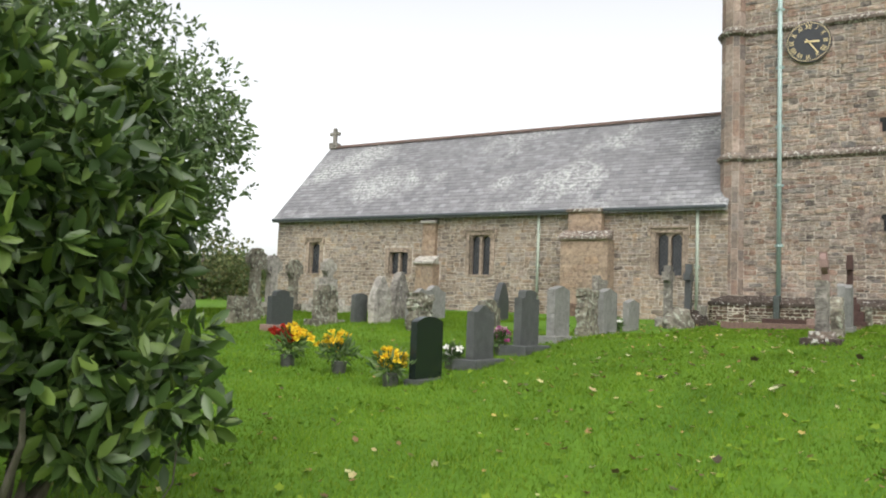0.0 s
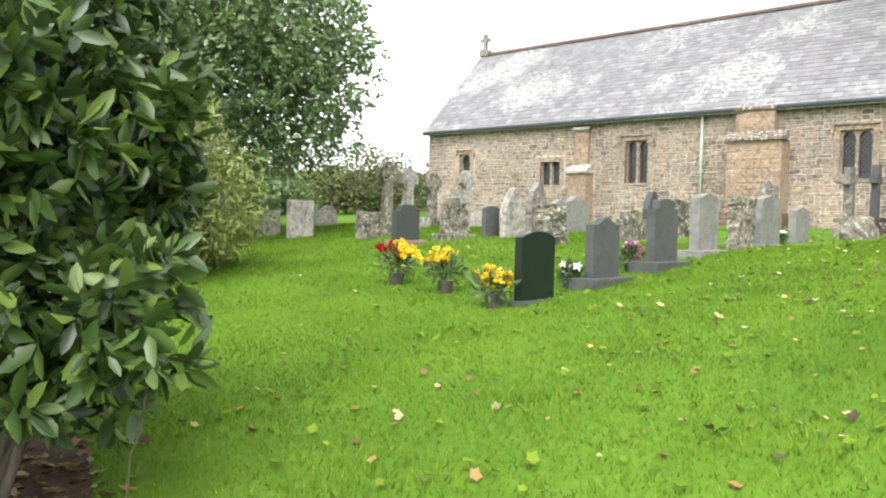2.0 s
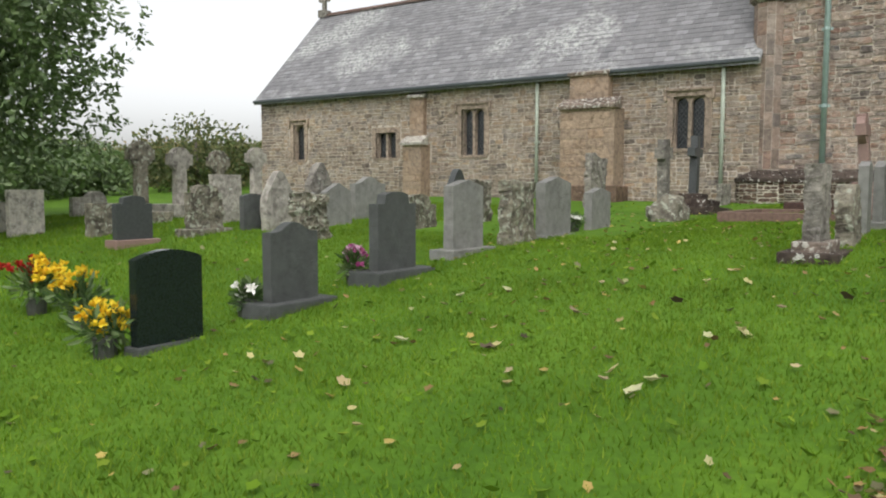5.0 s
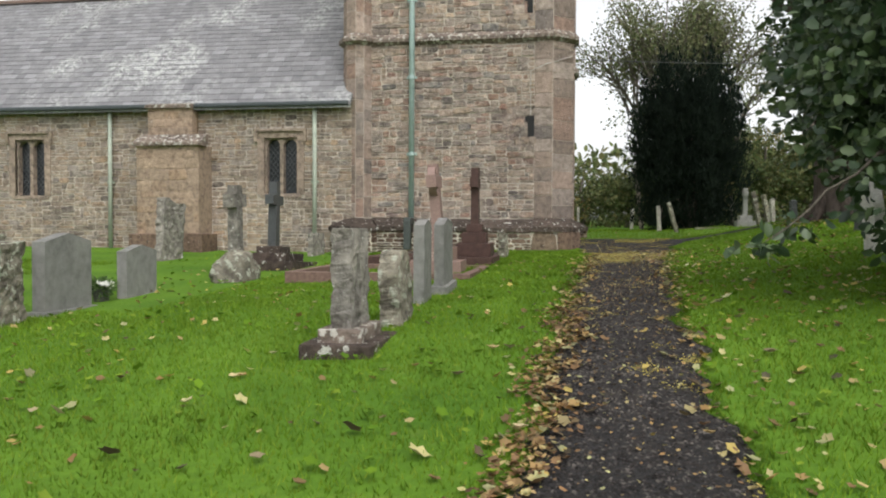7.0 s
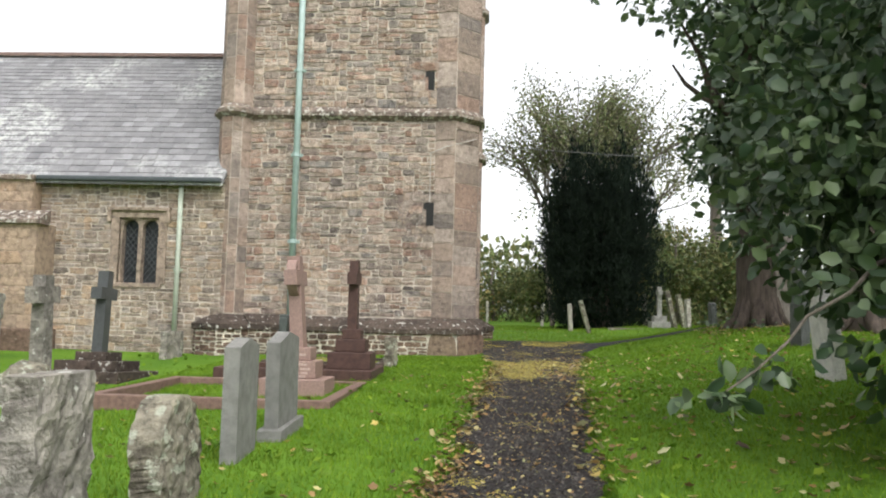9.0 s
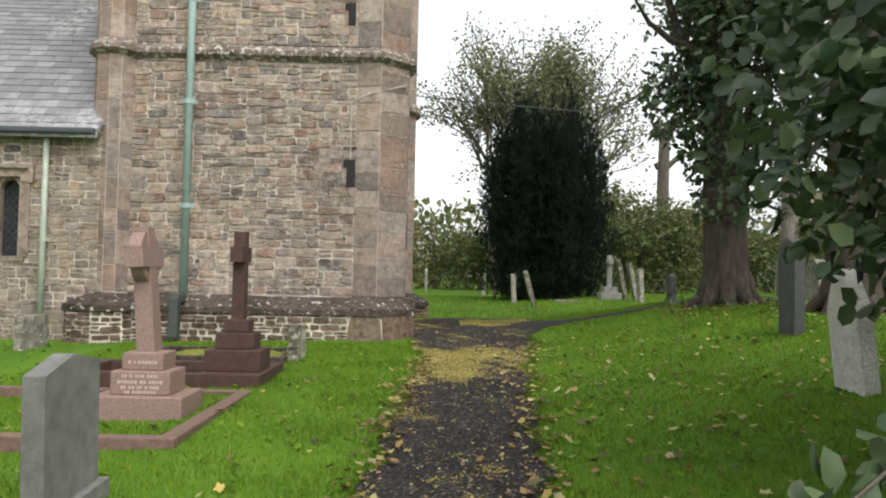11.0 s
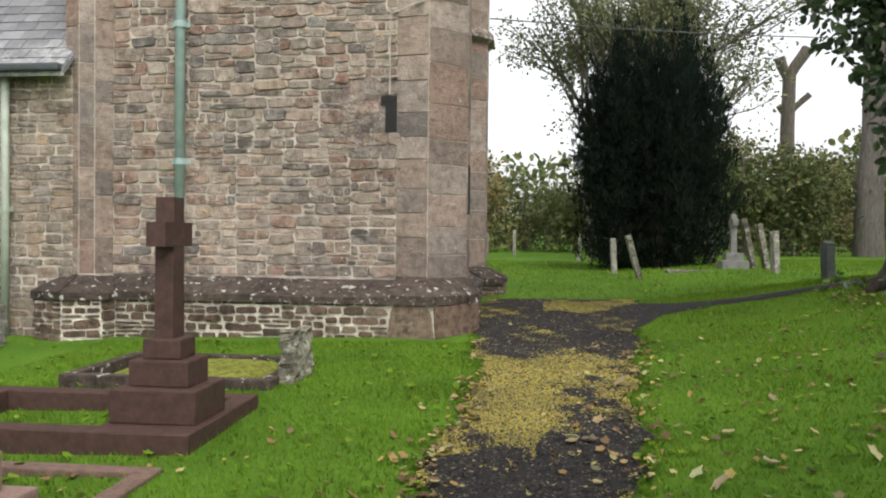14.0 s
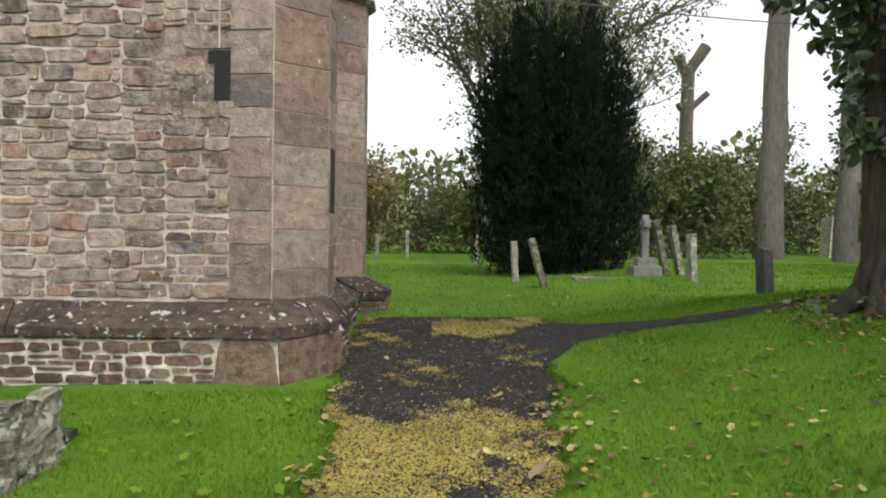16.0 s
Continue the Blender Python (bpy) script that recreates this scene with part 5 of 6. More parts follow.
def thin_tree(name, x, y, height, mat, bark, label, rng, n, size, spread=0.42, kids=5, lean=(0, 0), r0=0.2, fuzz=0.35):
    t = tree(name, x, y, label)
    ends = branching(t, (x, y, gz(x, y) - 0.1), height, spread, bark, rng, 2, r0, lean, kids)
    a, b = np.array([e[0] for e in ends]), np.array([e[1] for e in ends])
    if n:
        k = rng.integers(0, len(ends), n)
        c = a[k] + (b[k] - a[k]) * rng.random((n, 1)) * 1.15 + rng.normal(0, fuzz, (n, 3))
        v, f = leaves(c, rng.normal(0, 1, (n, 3)), size, 0.5, rng, 0.3)
        v -= np.array(t.matrix_basis.translation)
        link_mesh("crown", np_mesh("crown", v, f), mat, t)
    return t


for x, y, h in ((5.2, 43.5, 15), (3.6, 44.5, 13.5), (4.4, 42.5, 14.5), (6.6, 44.0, 13.5)):
    thin_tree("ash_tree", x, y, h, M_ASH, M_TWIG, "tall thin autumn tree with sparse leaves", rng, 5000, 0.14, 0.3, 8, r0=0.12, fuzz=0.26)
thin_tree("bare_tree", 6.4, 43.0, 13, M_ASH, M_TWIG, "half bare tree with long arching branches", rng, 1200, 0.15, 0.5, 4, (0.28, 0), 0.1)


def tall_trunk(x, y, h, r, label, rng, ivy):
    """A straight high trunk that forks far above, with ivy round it."""
    t = tree("tall_tree", x, y, label)
    z = gz(x, y)
    fork = Vector((x + 0.25, y, z + h * 0.72))
    limb(t, [(x, y, z - 0.2), (x, y, z + 0.5)] + wander((x, y, z + 1.2), tuple(fork), 5, 0.05, rng), r * 1.2, r * 0.8, M_BARK_PALE, "trunk")
    for k, (dx, dy, w) in enumerate(((1.6, 0.4, 0.62), (-0.7, -0.3, 0.55), (3.2, 1.0, 0.3), (-2.8, 0.6, 0.26), (0.6, -2.2, 0.26))):
        limb(t, wander(tuple(fork - Vector((0, 0, 0.3 + 0.1 * k))), (fork.x + dx, y + dy, z + h * 1.15), 4, 0.15, rng), r * w, 0.05, M_BARK_PALE)
    if ivy:
        crown(t, [(x + 0.5, y, z + 4.5, 0.9, 0.9, 2.5), (x + 0.9, y, z + 8, 1.3, 1.2, 3.0)], ivy, 0.22, 0.6, M_IVY, rng, 2, 0.9, 0.2, "ivy", 0.1)
    crown(t, [(x, y, z + h * 1.1, 4.5, 4, 2.5)], 2500, 0.3, 0.5, M_IVY, rng, 2, 0.9, 0.2)


tall_trunk(14.4, 47.0, 13, 0.5, "tall tree with a smooth pale grey trunk", rng, 0)
tall_trunk(16.0, 44.5, 12, 0.36, "tall pale trunk hung with ivy", rng, 2600)
pol = tree("pollarded_tree", 13.5, 54.3, "bare pollarded trunk with lopped knobbly limbs")
limb(pol, wander((13.5, 54.3, 2.0), (13.6, 54.3, 11.0), 6, 0.06, rng), 0.4, 0.3, M_TWIG, "trunk")
for e, r, dz in (((13.1, 54.3, 11.6), 0.24, 1.3), ((14.4, 54.3, 12.0), 0.26, 1.3), ((14.5, 54.2, 9.8), 0.14, 0.9), ((13.1, 54.3, 9.3), 0.12, 0.7)):
    limb(pol, wander((13.58, 54.3, e[2] - dz), e, 3, 0.06, rng), r, r * 1.1, M_TWIG)


def wood_tree(x, y, h, r, mat, n, label, rng):
    t = tree("woodland_tree", x, y, label)
    z = gz(x, y)
    limb(t, wander((x, y, z - 0.1), (x, y, z + h * 0.7), 4, 0.1, rng), 0.16, 0.05, M_TWIG, "trunk")
    blobs = [(x + rng.normal(0, r * 0.5), y + rng.normal(0, r * 0.4), z + h * rng.uniform(0.25, 0.85), r * rng.uniform(.45, .75), r * rng.uniform(.45, .7), h * rng.uniform(.14, .24)) for _ in range(9)]
    blobs.append((x, y, z + 0.8, r, r * 0.8, 1.2))
    crown(t, blobs, int(n * 1.15), 0.21, 0.52, mat, rng, 3, 0.8, 0.2, spread=0.2)
    return t


for i, x in enumerate(np.arange(-9, 34, 2.5)):
    y = 55 + 2.5 * math.sin(i * 1.9) + (4 if 10 < x < 16 else 0)
    h = (5.0, 6.8, 4.4, 6.2, 5.4)[i % 5] * (0.85 if x < 5 else 1) + (1.2 if 5 < x < 14 else 0)
    mat, lab = ((M_WOOD_A, "dense green woodland tree"), (M_WOOD_B, "yellowing autumn woodland tree"))[(i * 3) % 7 in (0, 2, 6)]
    wood_tree(x, y, h, 2.6, mat, 4200, lab, rng)
for x, y, h in ((15.5, 34, 4.5), (17.5, 38, 6), (11.5, 47, 4.5), (20.5, 42, 6.5), (12.5, 30.0, 3.0), (16.5, 29.5, 6.0), (9.5, 46.5, 5.5), (19.0, 33.0, 7.5)):
    wood_tree(x, y, h, 2.3, M_WOOD_B if (x + y) % 2 > 1 else M_WOOD_A, 4200, "tangled hedge tree at the churchyard edge", rng)
for i, x in enumerate(np.arange(-52, -27, 2.9)):
    wood_tree(x, 30 + 4 * math.sin(i * 2.2), (2.6, 2.2, 3.1)[i % 3], 2.8, M_WOOD_A if i % 3 else M_WOOD_B, 3500, "hedgerow tree beyond the graves", rng)
for i, (x, y) in enumerate(((-25, 14), (-27, 17), (-22, 8), (-24, 11), (-29, 21), (-19, 5), (-17, 1))):
    wood_tree(x, y, 1.7 + 0.3 * (i % 3), 2.4, M_LAUREL, 4500, "dark evergreen hedge tree", rng)
# far wooded skyline
fw = thing("far_wood", 0, 75, 0, label="distant line of autumn trees", category="woodland")
fw["kind"] = "stuff"
c, d = in_blobs([(x, 72 + 5 * math.sin(x), 3.5 + 1.6 * math.sin(x * 0.9), 4, 3, 3.6 + math.sin(x * 1.7)) for x in np.arange(-95, 70, 4.2)], 18000, rng, 0.7)
v, f = leaves(c, d, 0.7, 0.7, rng)
link_mesh("foliage", np_mesh("foliage", v - np.array((0, 75, 0)), f), M_WOOD_A, fw)["kind"] = "stuff"


# ---- flowers on graves ----
def flower_pot(x, y, h, r, petals, n, label, rng, pot=True):
    ob = tree("flower_vase", x, y, label, "flowers")
    if pot:
        bm = bmesh.new()
        bmesh.ops.create_cone(bm, cap_ends=True, segments=18, radius1=0.085, radius2=0.1, depth=0.16, matrix=Matrix.Translation((0, 0, 0.07)))
        part("vase", bm, M_POT, ob, smooth=False)
    z = gz(x, y)
    crown(ob, [(x, y, z + h * 0.55, r * 0.85, r * 0.85, h * 0.3)], 260, 0.11, 0.25, M_STALK, rng, 1, 0.9, -0.5, "foliage")
    for mat, cx, cy in petals:
        pts = np.array((x + cx, y + cy, z + h * 0.78)) + rng.normal(0, 1, (n, 3)) * np.array((r * .4, r * .4, h * .12))
        c, d = np.repeat(pts, 16, 0), rng.normal(0, 1, (n * 16, 3))
        d[:, 2] = np.abs(d[:, 2]) * 0.8
        v, f = leaves(c, d, 0.055, 0.6, rng)
        link_mesh("bloom", np_mesh("bloom", v - np.array(ob.matrix_basis.translation), f), mat, ob)["kind"] = "stuff"
    return ob


flower_pot(-7.3, 7.85, 0.52, 0.25, [(M_RPETAL, -0.06, -0.04), (M_YPETAL, 0.1, 0.08)], 24, "vase of red and yellow chrysanthemums in the grass", rng)
flower_pot(-6.36, 7.75, 0.5, 0.26, [(M_YPETAL, -0.05, -0.05)], 26, "vase of yellow flowers and greenery in the grass", rng)
flower_pot(-5.28, 7.32, 0.42, 0.24, [(M_YPETAL, 0, 0)], 30, "bunch of yellow chrysanthemums by a black headstone", rng)
flower_pot(-5.25, 10.15, 0.38, 0.12, [(M_PPETAL, 0, 0)], 16, "pink and white flowers by a headstone", rng)
flower_pot(-5.25, 8.7, 0.3, 0.12, [(M_WHITE, 0, 0)], 6, "small pot of white flowers by a headstone", rng)
flower_pot(-5.1, 15.0, 0.26, 0.14, [(M_WHITE, 0, 0)], 8, "small clump of pale flowers by a headstone", rng)

# overhead cables
for a, b, sag in (((0.5, 29.2, 6.9), (22, 40, 9.5), 0.5),):
    pts = [tuple(np.array(a) * (1 - k) + np.array(b) * k - np.array((0, 0, sag * 4 * k * (1 - k)))) for k in np.linspace(0, 1, 13)]
    tagged(tube("overhead_cable", pts, [0.012] * 13, M_WIRE, sides=6), "thin overhead cable from the tower", "cable")
tagged(tube("wall_cable", [(-0.53, 24.56, 4.7), (-0.53, 24.57, 5.72), (-0.2, 24.54, 5.85), (0.1, 24.66, 5.95), (0.4, 24.95, 6.1)], [0.011] * 5, M_WIRE_PALE, sides=6), "pale cable fixed to the tower wall", "cable")

# ---- ground cover ----
rng = np.random.default_rng(11)


def grass(n, x0, x1, y0, y1, size, name, label):
    x, y = rng.uniform(x0, x1, n), rng.uniform(y0, y1, n)
    ok = ~on_path(x, y) & ~under_building(x, y) & ((x + 4.9) ** 2 / 1.3 + (y - 1.9) ** 2 / 0.9 > 1)
    x, y = x[ok], y[ok]
    n = len(x)
    z = ground_z(x, y)
    a, ln = rng.uniform(0, 6.28, n), size * rng.uniform(0.5, 1.3, n) * (0.75 + 0.5 * (np.sin(x * 1.9 + 1) * np.sin(y * 2.3)) ** 2)
    dx, dy, w = np.cos(a), np.sin(a), size * 0.11
    lean = rng.uniform(0.15, 0.8, n) * ln
    b = rng.uniform(0, 6.28, n)
    v = np.stack([np.stack([x - dx * w, y - dy * w, z - 0.005], -1), np.stack([x + dx * w, y + dy * w, z - 0.005], -1),
                  np.stack([x + lean * np.cos(b), y + lean * np.sin(b), z + ln * 0.85], -1)], 1).reshape(-1, 3)
    ob = link_mesh(name, np_mesh(name, v, np.arange(3 * n).reshape(-1, 3)), M_BLADE)
    tagged(ob, label, "grass", kind="stuff")


grass(230000, -8, 6.5, 2.2, 14, 0.05, "grass", "short mown grass")
grass(200000, -4, 6.5, 14, 28, 0.05, "grass", "short mown grass")
grass(90000, -16, -8, 2, 20, 0.07, "grass", "short mown grass")
grass(50000, -4, 14, 28, 42, 0.07, "grass", "longer grass beyond the path")

# longer grass along the edges of the path
ey = np.repeat(np.arange(6, 28, 0.012), 10)
side_l = rng.random(len(ey)) < 0.5
ex = np.where(side_l, path_left(ey) - rng.uniform(-0.03, 0.1, len(ey)), path_right(ey) + rng.uniform(-0.03, 0.1, len(ey)))
ok = ~under_building(ex, ey) & ~((ex > 2.4) & on_path(ex, ey))
ex, ey, side_l = ex[ok], ey[ok], side_l[ok]
ln = rng.uniform(0.03, 0.085, len(ex))
ez, a, w = ground_z(ex, ey), rng.uniform(-1.2, 1.2, len(ex)) + np.where(side_l, 0.0, math.pi), 0.006
tuft = np.stack([np.stack([ex, ey - w, ez - 0.005], -1), np.stack([ex, ey + w, ez - 0.005], -1),
                 np.stack([ex + 0.6 * ln * np.cos(a), ey + 0.6 * ln * np.sin(a), ez + ln * 0.8], -1)], 1).reshape(-1, 3)
tagged(link_mesh("edge_grass", np_mesh("edge_grass", tuft, np.arange(len(tuft)).reshape(-1, 3)), M_BLADE), "longer ragged grass along the path", "grass", kind="stuff")


def scatter_leaves(x, y, size, mat, name, label, lift=0.03):
    """Fallen leaves with five lobes, curled at the edges."""
    n = len(x)
    z = ground_z(x, y) + lift * rng.uniform(0.6, 1.2, n) + 0.02 * on_path(x, y)
    s, a = size * rng.uniform(0.5, 1.25, n), rng.uniform(0, 6.28, n)
    tx, ty = rng.normal(0, 0.3, n), rng.normal(0, 0.3, n)
    radii = [1.0, .7, .9, .62, .8, .5, .75, .6, .95, .68]
    pts = [np.stack([x, y, z - 0.12 * s], -1)]
    for i, r in enumerate(radii):
        t = a + 2 * math.pi * i / 10
        px, py_ = r * s * np.cos(t) / 2, r * s * np.sin(t) / 2
        pts.append(np.stack([x + px, y + py_, z + px * tx + py_ * ty + (0.16 * s * r * rng.uniform(0, 1, n))], -1))
    v = np.stack(pts, 1).reshape(-1, 3)
    o = np.arange(n)[:, None] * 11
    f = np.concatenate([o + np.array([[0, 1 + i, 1 + (i + 1) % 10]]) for i in range(10)])
    ob = link_mesh(name, np_mesh(name, v, f), mat)
    tagged(ob, label, "leaves", kind="stuff")


lx, ly = [], []
for n, x0, x1, y0, y1 in ((330, -6, 0.2, 3, 12), (350, -6, 0.2, 12, 20), (1500, 1.4, 7, 9, 24), (120, -16, -6, 3, 12), (90, -3, 5, 28, 36), (420, 4.9, 7.2, 23.7, 25.4)):
    lx.append(rng.uniform(x0, x1, n)), ly.append(rng.uniform(y0, y1, n))
y = np.concatenate([rng.uniform(5, 22, 700), rng.uniform(6, 13, 450)])
lx.append(path_left(y) + rng.normal(-0.02, 0.09, 1150)), ly.append(y)
y = rng.uniform(7, 24, 360)
lx.append(path_right(y) + rng.normal(0.05, 0.14, 360)), ly.append(y)
y = rng.uniform(6, 26, 80)
lx.append(rng.uniform(0.3, 2.0, 80)), ly.append(y)
scatter_leaves(np.concatenate(lx), np.concatenate(ly), 0.07, M_FALLEN, "fallen_leaves", "yellow and brown fallen leaves on grass and path")
lx, ly = rng.uniform(-4, 0.3, 45), rng.uniform(7.2, 12, 45)
scatter_leaves(np.append(lx, rng.uniform(1.4, 5, 90)), np.append(ly, rng.uniform(10, 22, 90)), 0.115, M_FALLEN_BIG, "large_leaves", "large pale maple leaves lying on the lawn", 0.04)
y = rng.uniform(5, 14, 1500)
scatter_leaves(path_left(y) + rng.normal(0.0, 0.09, 1500), y, 0.04, M_FALLEN_BROWN, "brown_leaves", "small brown leaves drifted along the path's edge", 0.035)
y = rng.uniform(5, 28, 3000)
u = rng.random(3000)
scatter_leaves(path_left(y) + u * (path_right(y) - path_left(y)), y, 0.028, M_FALLEN, "leaf_fragments", "trodden brown leaf fragments on the path", 0.045)
x, y = rng.uniform(-7, 7, 2600), rng.uniform(3, 26, 2600)
ok = ~on_path(x, y) & ~under_building(x, y)
scatter_leaves(x[ok], y[ok], 0.075, M_BLADE, "lawn_weeds", "small broad-leaved weeds in the lawn", 0.045)
bxs, bys = rng.normal(-4.7, 0.6, 400), rng.normal(2.0, 0.5, 400)
scatter_leaves(bxs, bys, 0.1, M_FALLEN, "leaf_litter", "brown leaf litter under a bush", 0.02)
bm = bmesh.new()
sv = [bm.verts.new((-4.9 + 1.2 * math.cos(t) * (1 + 0.12 * math.sin(5 * t)), 1.9 + 1.0 * math.sin(t) * (1 + 0.1 * math.sin(4 * t)), 0)) for t in np.linspace(0, 2 * math.pi, 48)[:-1]]
for v in sv:
    v.co.z = gz(v.co.x, v.co.y) + 0.012
bm.faces.new(sv)
bmesh.ops.triangulate(bm, faces=bm.faces)
tagged(part("soil_patch", bm, M_SOIL), "bare earth under a bush", "soil", kind="structure")

# moss cushions and chippings on the path


def bits(x, y, size, mat, name, label, flat=0.6, lift=0.0, cat="gravel"):
    n = len(x)
    across = np.clip((x - path_left(y)) / (path_right(y) - path_left(y)), 0, 1)
    z = ground_z(x, y) + 0.012 + 0.018 * (1 - (2 * across - 1) ** 2) + lift
    s = size * rng.uniform(0.4, 1.3, n)
    base = np.array([(1, 0, 0), (-.4, .9, 0), (-.5, -.8, 0), (.1, .1, 1)])
    a = rng.uniform(0, 6.28, n)
    ca, sa = np.cos(a), np.sin(a)
    v = np.stack([np.stack([x + s * (p[0] * ca - p[1] * sa), y + s * (p[0] * sa + p[1] * ca), z + s * p[2] * flat], -1) for p in base + 0], 1)
    v = v + rng.normal(0, size * 0.15, v.shape)
    o = np.arange(n)[:, None] * 4
    f = np.concatenate([o + np.array([[0, 1, 3]]), o + np.array([[1, 2, 3]]), o + np.array([[2, 0, 3]])])
    tagged(link_mesh(name, np_mesh(name, v.reshape(-1, 3), f), mat), label, cat, kind="stuff")


y = rng.uniform(7, 28.2, 62000)
u = rng.random(62000)
bits(path_left(y) + u * (path_right(y) - path_left(y)), y, 0.013, M_CHIP, "path_chippings", "loose grey chippings on the path")
y = rng.uniform(9, 28.2, 420000)
u = rng.random(420000)
x = path_left(y) + u * (path_right(y) - path_left(y))
field = np.sin(x * 5.1 + y * 1.3) + np.sin(x * 2.3 - y * 2.9 + 1) + 0.8 * np.sin(x * 11 + y * 7) + 0.6 * np.sin(y * 13 - x * 9)
want = (2.4 - 1.0 * smooth_step(0.5, 0.75, u)) * np.exp(-((y - 21.9) / 1.5) ** 2) + 0.9 * np.exp(-((y - 19.6) / 1.3) ** 2) * (u < 0.5) + 1.6 * np.exp(-((y - 27.3) / 0.7) ** 2) * (x > 1.5) + 0.5 * smooth_step(0.15, 0.0, u) + 0.45 * smooth_step(0.9, 1.0, u) - 0.1 * np.exp(-((y - 24.6) / 1.0) ** 2) + 0.35 * smooth_step(23, 25, y)
ok = field + 2.6 * (want - 1.2) > rng.normal(0.3, 0.8, len(x))
bits(x[ok], y[ok], 0.011, M_MOSS, "path_moss", "yellow moss growing on the path", 0.5, 0.0, "moss")

# ---- masonry, laid last ----
rng = np.random.default_rng(21)
FR = {"nave": face_frame(NX0, NY, NX1, NY)}
off = NX0
holes = [(h[0] - 0.17 - off, h[1] + 0.17 - off, h[2] - 0.1, h[3] + 0.2) for h in NAVE_HOLES] + [(-9.78 - off, -8.2 - off, 1, 4.1), (-9.68 - off, -8.55 - off, 4, 5), (-15.45 - off, -14.72 - off, 1, 3.3), (-15.4 - off, -14.85 - off, 3.2, 4.8)]
st = rubble(0, NX1 - NX0, 1.25, EAVE - 0.05, 0.06, 0.15, 0.12, 0.36, rng, clear_of(holes))
set_stones(nave, st, inv @ FR["nave"], 0.017, 0.018, M_NAVE, rng, lambda u, z: u > 13.9, vary=0.6)
for kind, x0, x1, yf, z0, z1 in MASONRY:
    st = lay(0, x1 - x0, z0, z1, 0.16, 0.3, 0.3, 0.6, rng, lambda a, b, z, t: True)
    set_stones(nave, st, inv @ face_frame(x0, yf, x1, yf), 0.014, 0.012, M_BUTTRESS, rng)
# gable end
st = lay(0.1, 6.6, 1.25, RIDGE_Z - 0.3, 0.1, 0.2, 0.2, 0.5, rng, lambda a, b, z, t: t < EAVE or (t - EAVE) < math.tan(slope) * min(a, 6.8 - b))
set_stones(nave, st, inv @ face_frame(NX0, 31.2, NX0, NY), 0.02, 0.02, M_NAVE, rng)
# slates, laid up the south slope
up = Vector((0, math.cos(slope), math.sin(slope)))
out = Vector((0, -math.sin(slope), math.cos(slope)))
eave_pt = Vector((NX0 - 0.12, NY - 0.27, EAVE - 0.26 * math.tan(slope) + 0.1))
L_roof = (RIDGE_Y - eave_pt.y) / math.cos(slope)
shape_v = np.array([(0, 0, 0), (1, 0, 0), (1, 1, 0), (0, 1, 0), (0, 0, 1), (1, 0, 1), (1, 1, 0.15), (0, 1, 0.15)])
shape_f = np.array([(4, 5, 6, 7), (0, 1, 5, 4), (1, 2, 6, 5), (3, 0, 4, 7)])
basis = np.array([(1, 0, 0), tuple(up), tuple(out)])
slate_me = np_mesh("slate", shape_v, shape_f)
slate_me.shade_flat()
slate_me.materials.append(M_SLATE)
allv, allf, count, made, row, s = [], [], 0, 0, 0, 0.0
while s < L_roof - 0.08:
    h = 0.23 - 0.08 * s / L_roof
    x = -0.3 * (row % 2) * 0.5
    while x < NX1 - NX0 + 0.12:
        w = rng.uniform(0.2, 0.36)
        a, b = max(x, 0), min(x + w, NX1 - NX0 + 0.13)
        if b - a > 0.04:
            sc = np.array([b - a - 0.008, h + 0.03, rng.uniform(0.013, 0.018)])
            o = np.array(eave_pt) + np.array((a, 0, 0)) + np.array(up) * (s + rng.uniform(-0.003, 0.003)) + np.array(out) * 0.004
            if made < 300 and a > 13.4:
                ob = new("slate", slate_me)
                ob.parent = SOUTH_ROOF
                m = Matrix(((1, up.x, out.x, o[0]), (0, up.y, out.y, o[1]), (0, up.z, out.z, o[2]), (0, 0, 0, 1)))
                ob.matrix_basis = inv @ m @ Matrix.Diagonal((*sc, 1))
                made += 1
            else:
                allv.append((shape_v * sc) @ basis + o - np.array(nave.matrix_basis.translation)), allf.append(shape_f + count)
                count += 8
        x += w
    s += h
    row += 1
slating = np_mesh("slating", np.concatenate(allv), np.concatenate(allf))
slating.shade_flat()
ob = link_mesh("slating", slating, M_SLATE, SOUTH_ROOF)
ob["kind"] = "stuff"
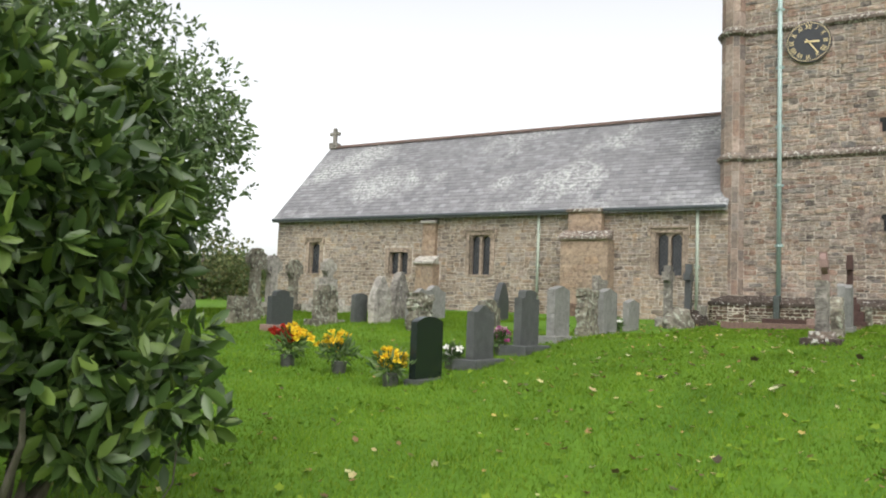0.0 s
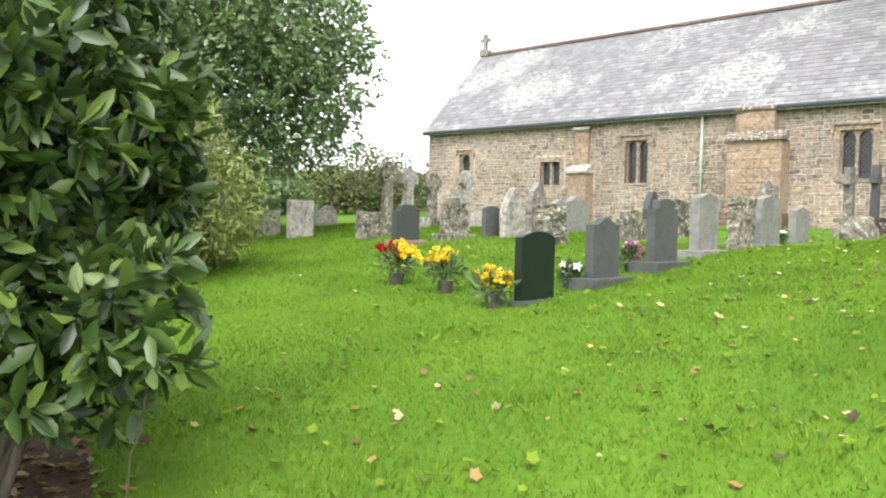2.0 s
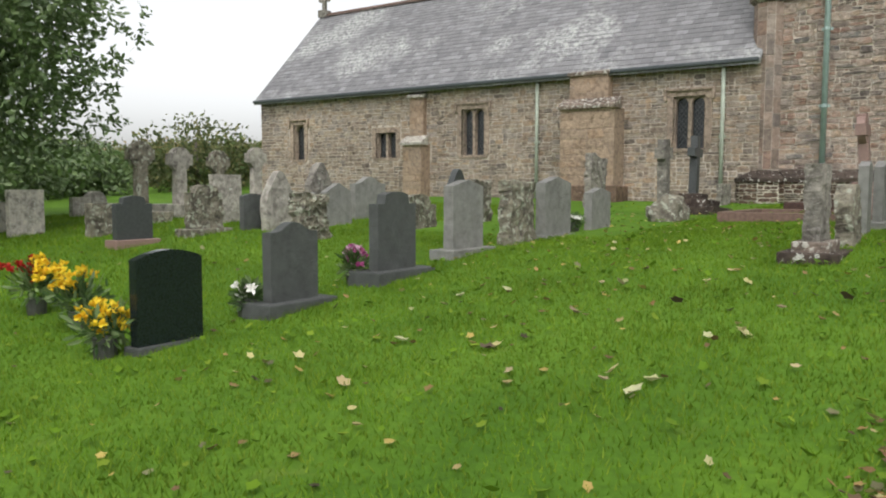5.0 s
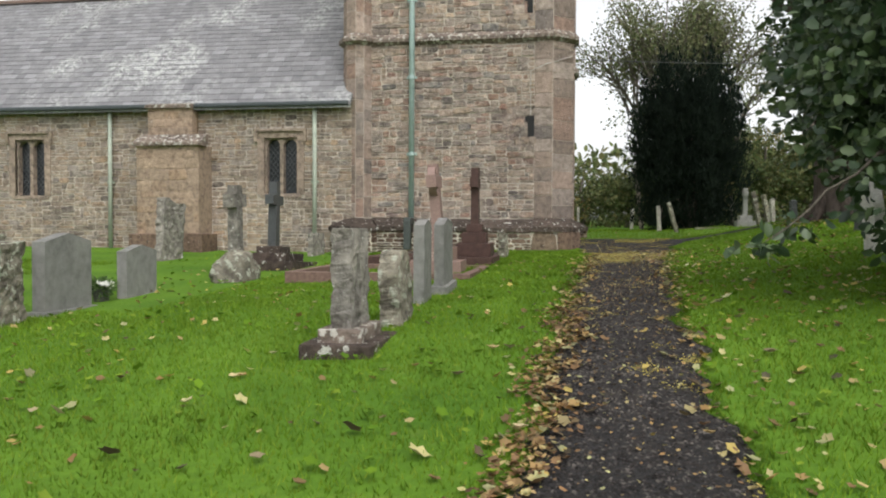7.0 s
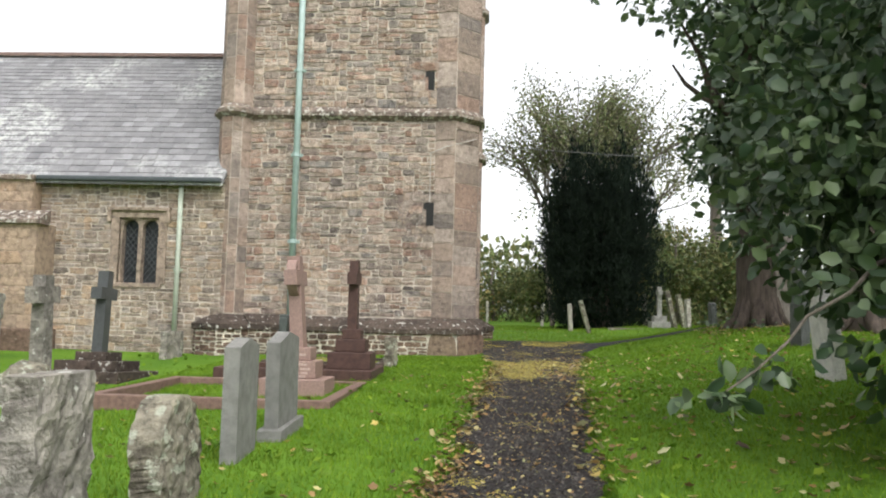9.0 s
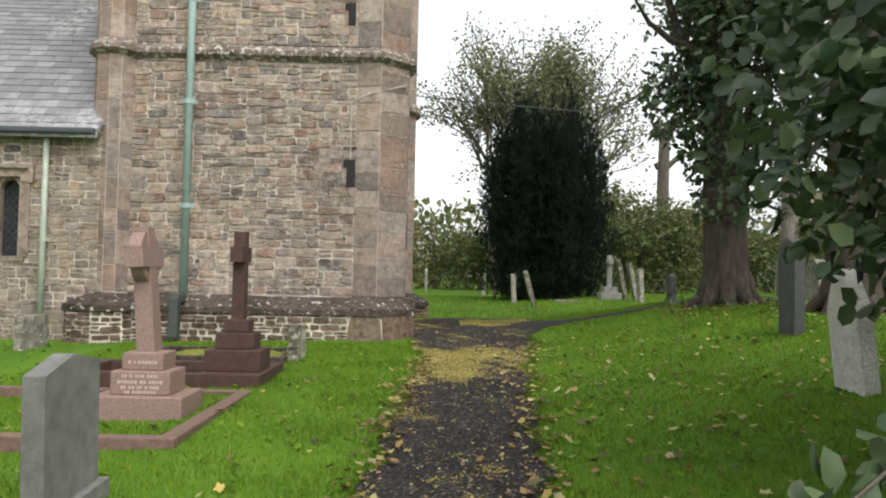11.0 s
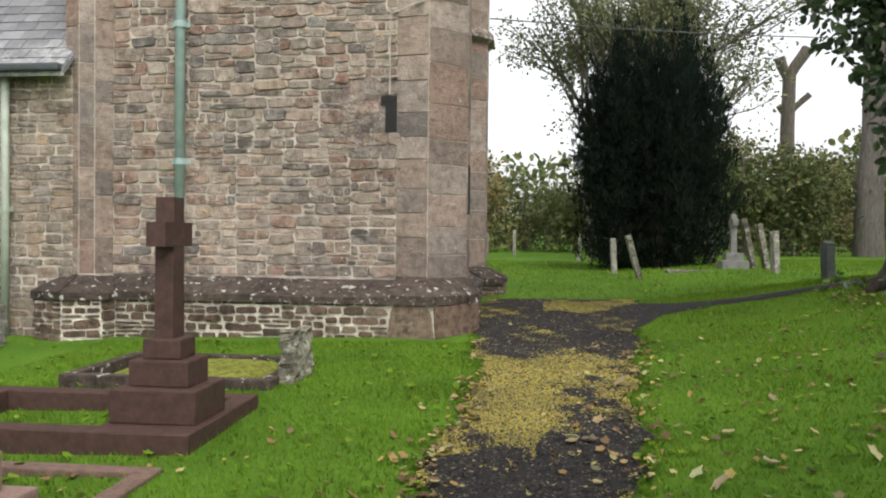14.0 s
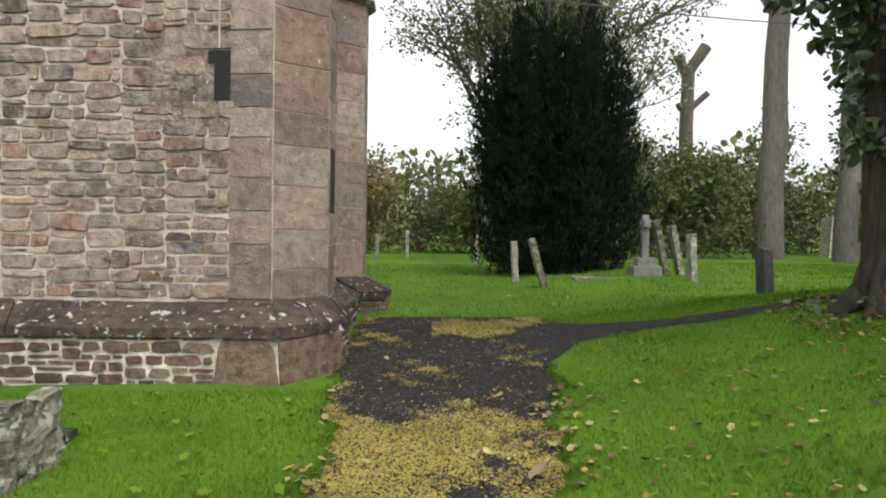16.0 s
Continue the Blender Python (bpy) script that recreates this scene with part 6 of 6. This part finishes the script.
# tower faces
th = [(-0.95 + 4.3, -0.2 + 4.3, 4.03, 4.9), (-0.9 + 4.3, -0.3 + 4.3, 6.9, 7.62)]
for z0, z1, hmin, hmax in ((2.36, 6.42, 0.06, 0.165), (6.66, 10.3, 0.06, 0.165), (10.6, 12.9, 0.06, 0.165)):
    st = rubble(0, 3.85, z0, z1, hmin, hmax, 0.12, 0.42, rng, clear_of(th))
    set_stones(tower, st, tinv @ face_frame(-4.3, 24.67, -0.45, 24.67), 0.018, 0.022, M_TOWER, rng, (lambda u, z: u > 1.0 and z < 5.4) if z0 < 3 else None, vary=0.65)
for x0, x1, z0, z1 in T_HOLES:
    h = (z1 - z0) / 2
    q = [(x0 - 0.2, z0 + h / 2, 0.26, h), (x0 - 0.22, z0 + 1.5 * h - 0.03, 0.26, h - 0.06), (x1 + 0.13, z0 + h / 2, 0.25, h), (x1 + 0.12, z0 + 1.5 * h, 0.22, h),
         ((x0 + x1) / 2 - 0.05, z1 + 0.095, 0.72, 0.17), ((x0 + x1) / 2 - 0.22, z0 - 0.09, 0.34, 0.16), ((x0 + x1) / 2 + 0.16, z0 - 0.09, 0.38, 0.16)]
    set_stones(tower, [(a + 4.3, z, w, hh) for a, z, w, hh in q], tinv @ face_frame(-4.3, 24.67, -0.45, 24.67), 0.01, 0.022, M_TOWER, rng)
for i in (1, 2, 3, 4, 6, 7, 12, 13, 14, 15):
    a, b = TOWER[i], TOWER[(i + 1) % 16]
    ln = math.dist(a, b)
    for z0, z1 in ((2.36, 6.42), (6.66, 10.3), (10.6, 12.9)):
        q, z = [], z0
        while z < z1 - 0.05:
            h = min(rng.uniform(0.28, 0.55), z1 - z)
            q.append((ln / 2, z + h / 2, ln, h))
            z += h
        set_stones(tower, q, tinv @ face_frame(*a, *b), 0.013, 0.012 if i != 1 else 0.024, M_QUOIN, rng, None, "quoin", 0.12)
st = lay(0, 2.84, 2.36, 6.42, 0.12, 0.24, 0.2, 0.45, rng, lambda a_, b_, z, t: True)
set_stones(tower, st, tinv @ face_frame(*TOWER[5], *TOWER[6]), 0.012, 0.02, M_TOWER, rng)
PW = plinth_loop(0.36)
for i in (0, 3, 5, 12, 13, 14, 15):
    a, b = PW[i], PW[(i + 1) % 16]
    ln = math.dist(a, b)
    st = rubble(0, ln, 1.4, 2.07, 0.05, 0.12, 0.1, 0.34, rng, lambda a_, b_, z, t: True)
    set_stones(plinth_body, st, tinv @ face_frame(*a, *b), 0.026, 0.02, M_PLINTH, rng, (lambda u, z: True) if i == 0 else None, vary=0.6)
for i in (1, 2, 6, 7):
    a, b = PW[i], PW[(i + 1) % 16]
    ln = math.dist(a, b)
    set_stones(plinth_body, [(ln / 2, 1.73, ln, 0.66)] if i != 6 else lay(0, ln, 1.4, 2.07, 0.08, 0.16, 0.2, 0.4, rng, lambda a_, b_, z, t: True), tinv @ face_frame(*a, *b), 0.01, 0.03, M_PLINTH, rng)
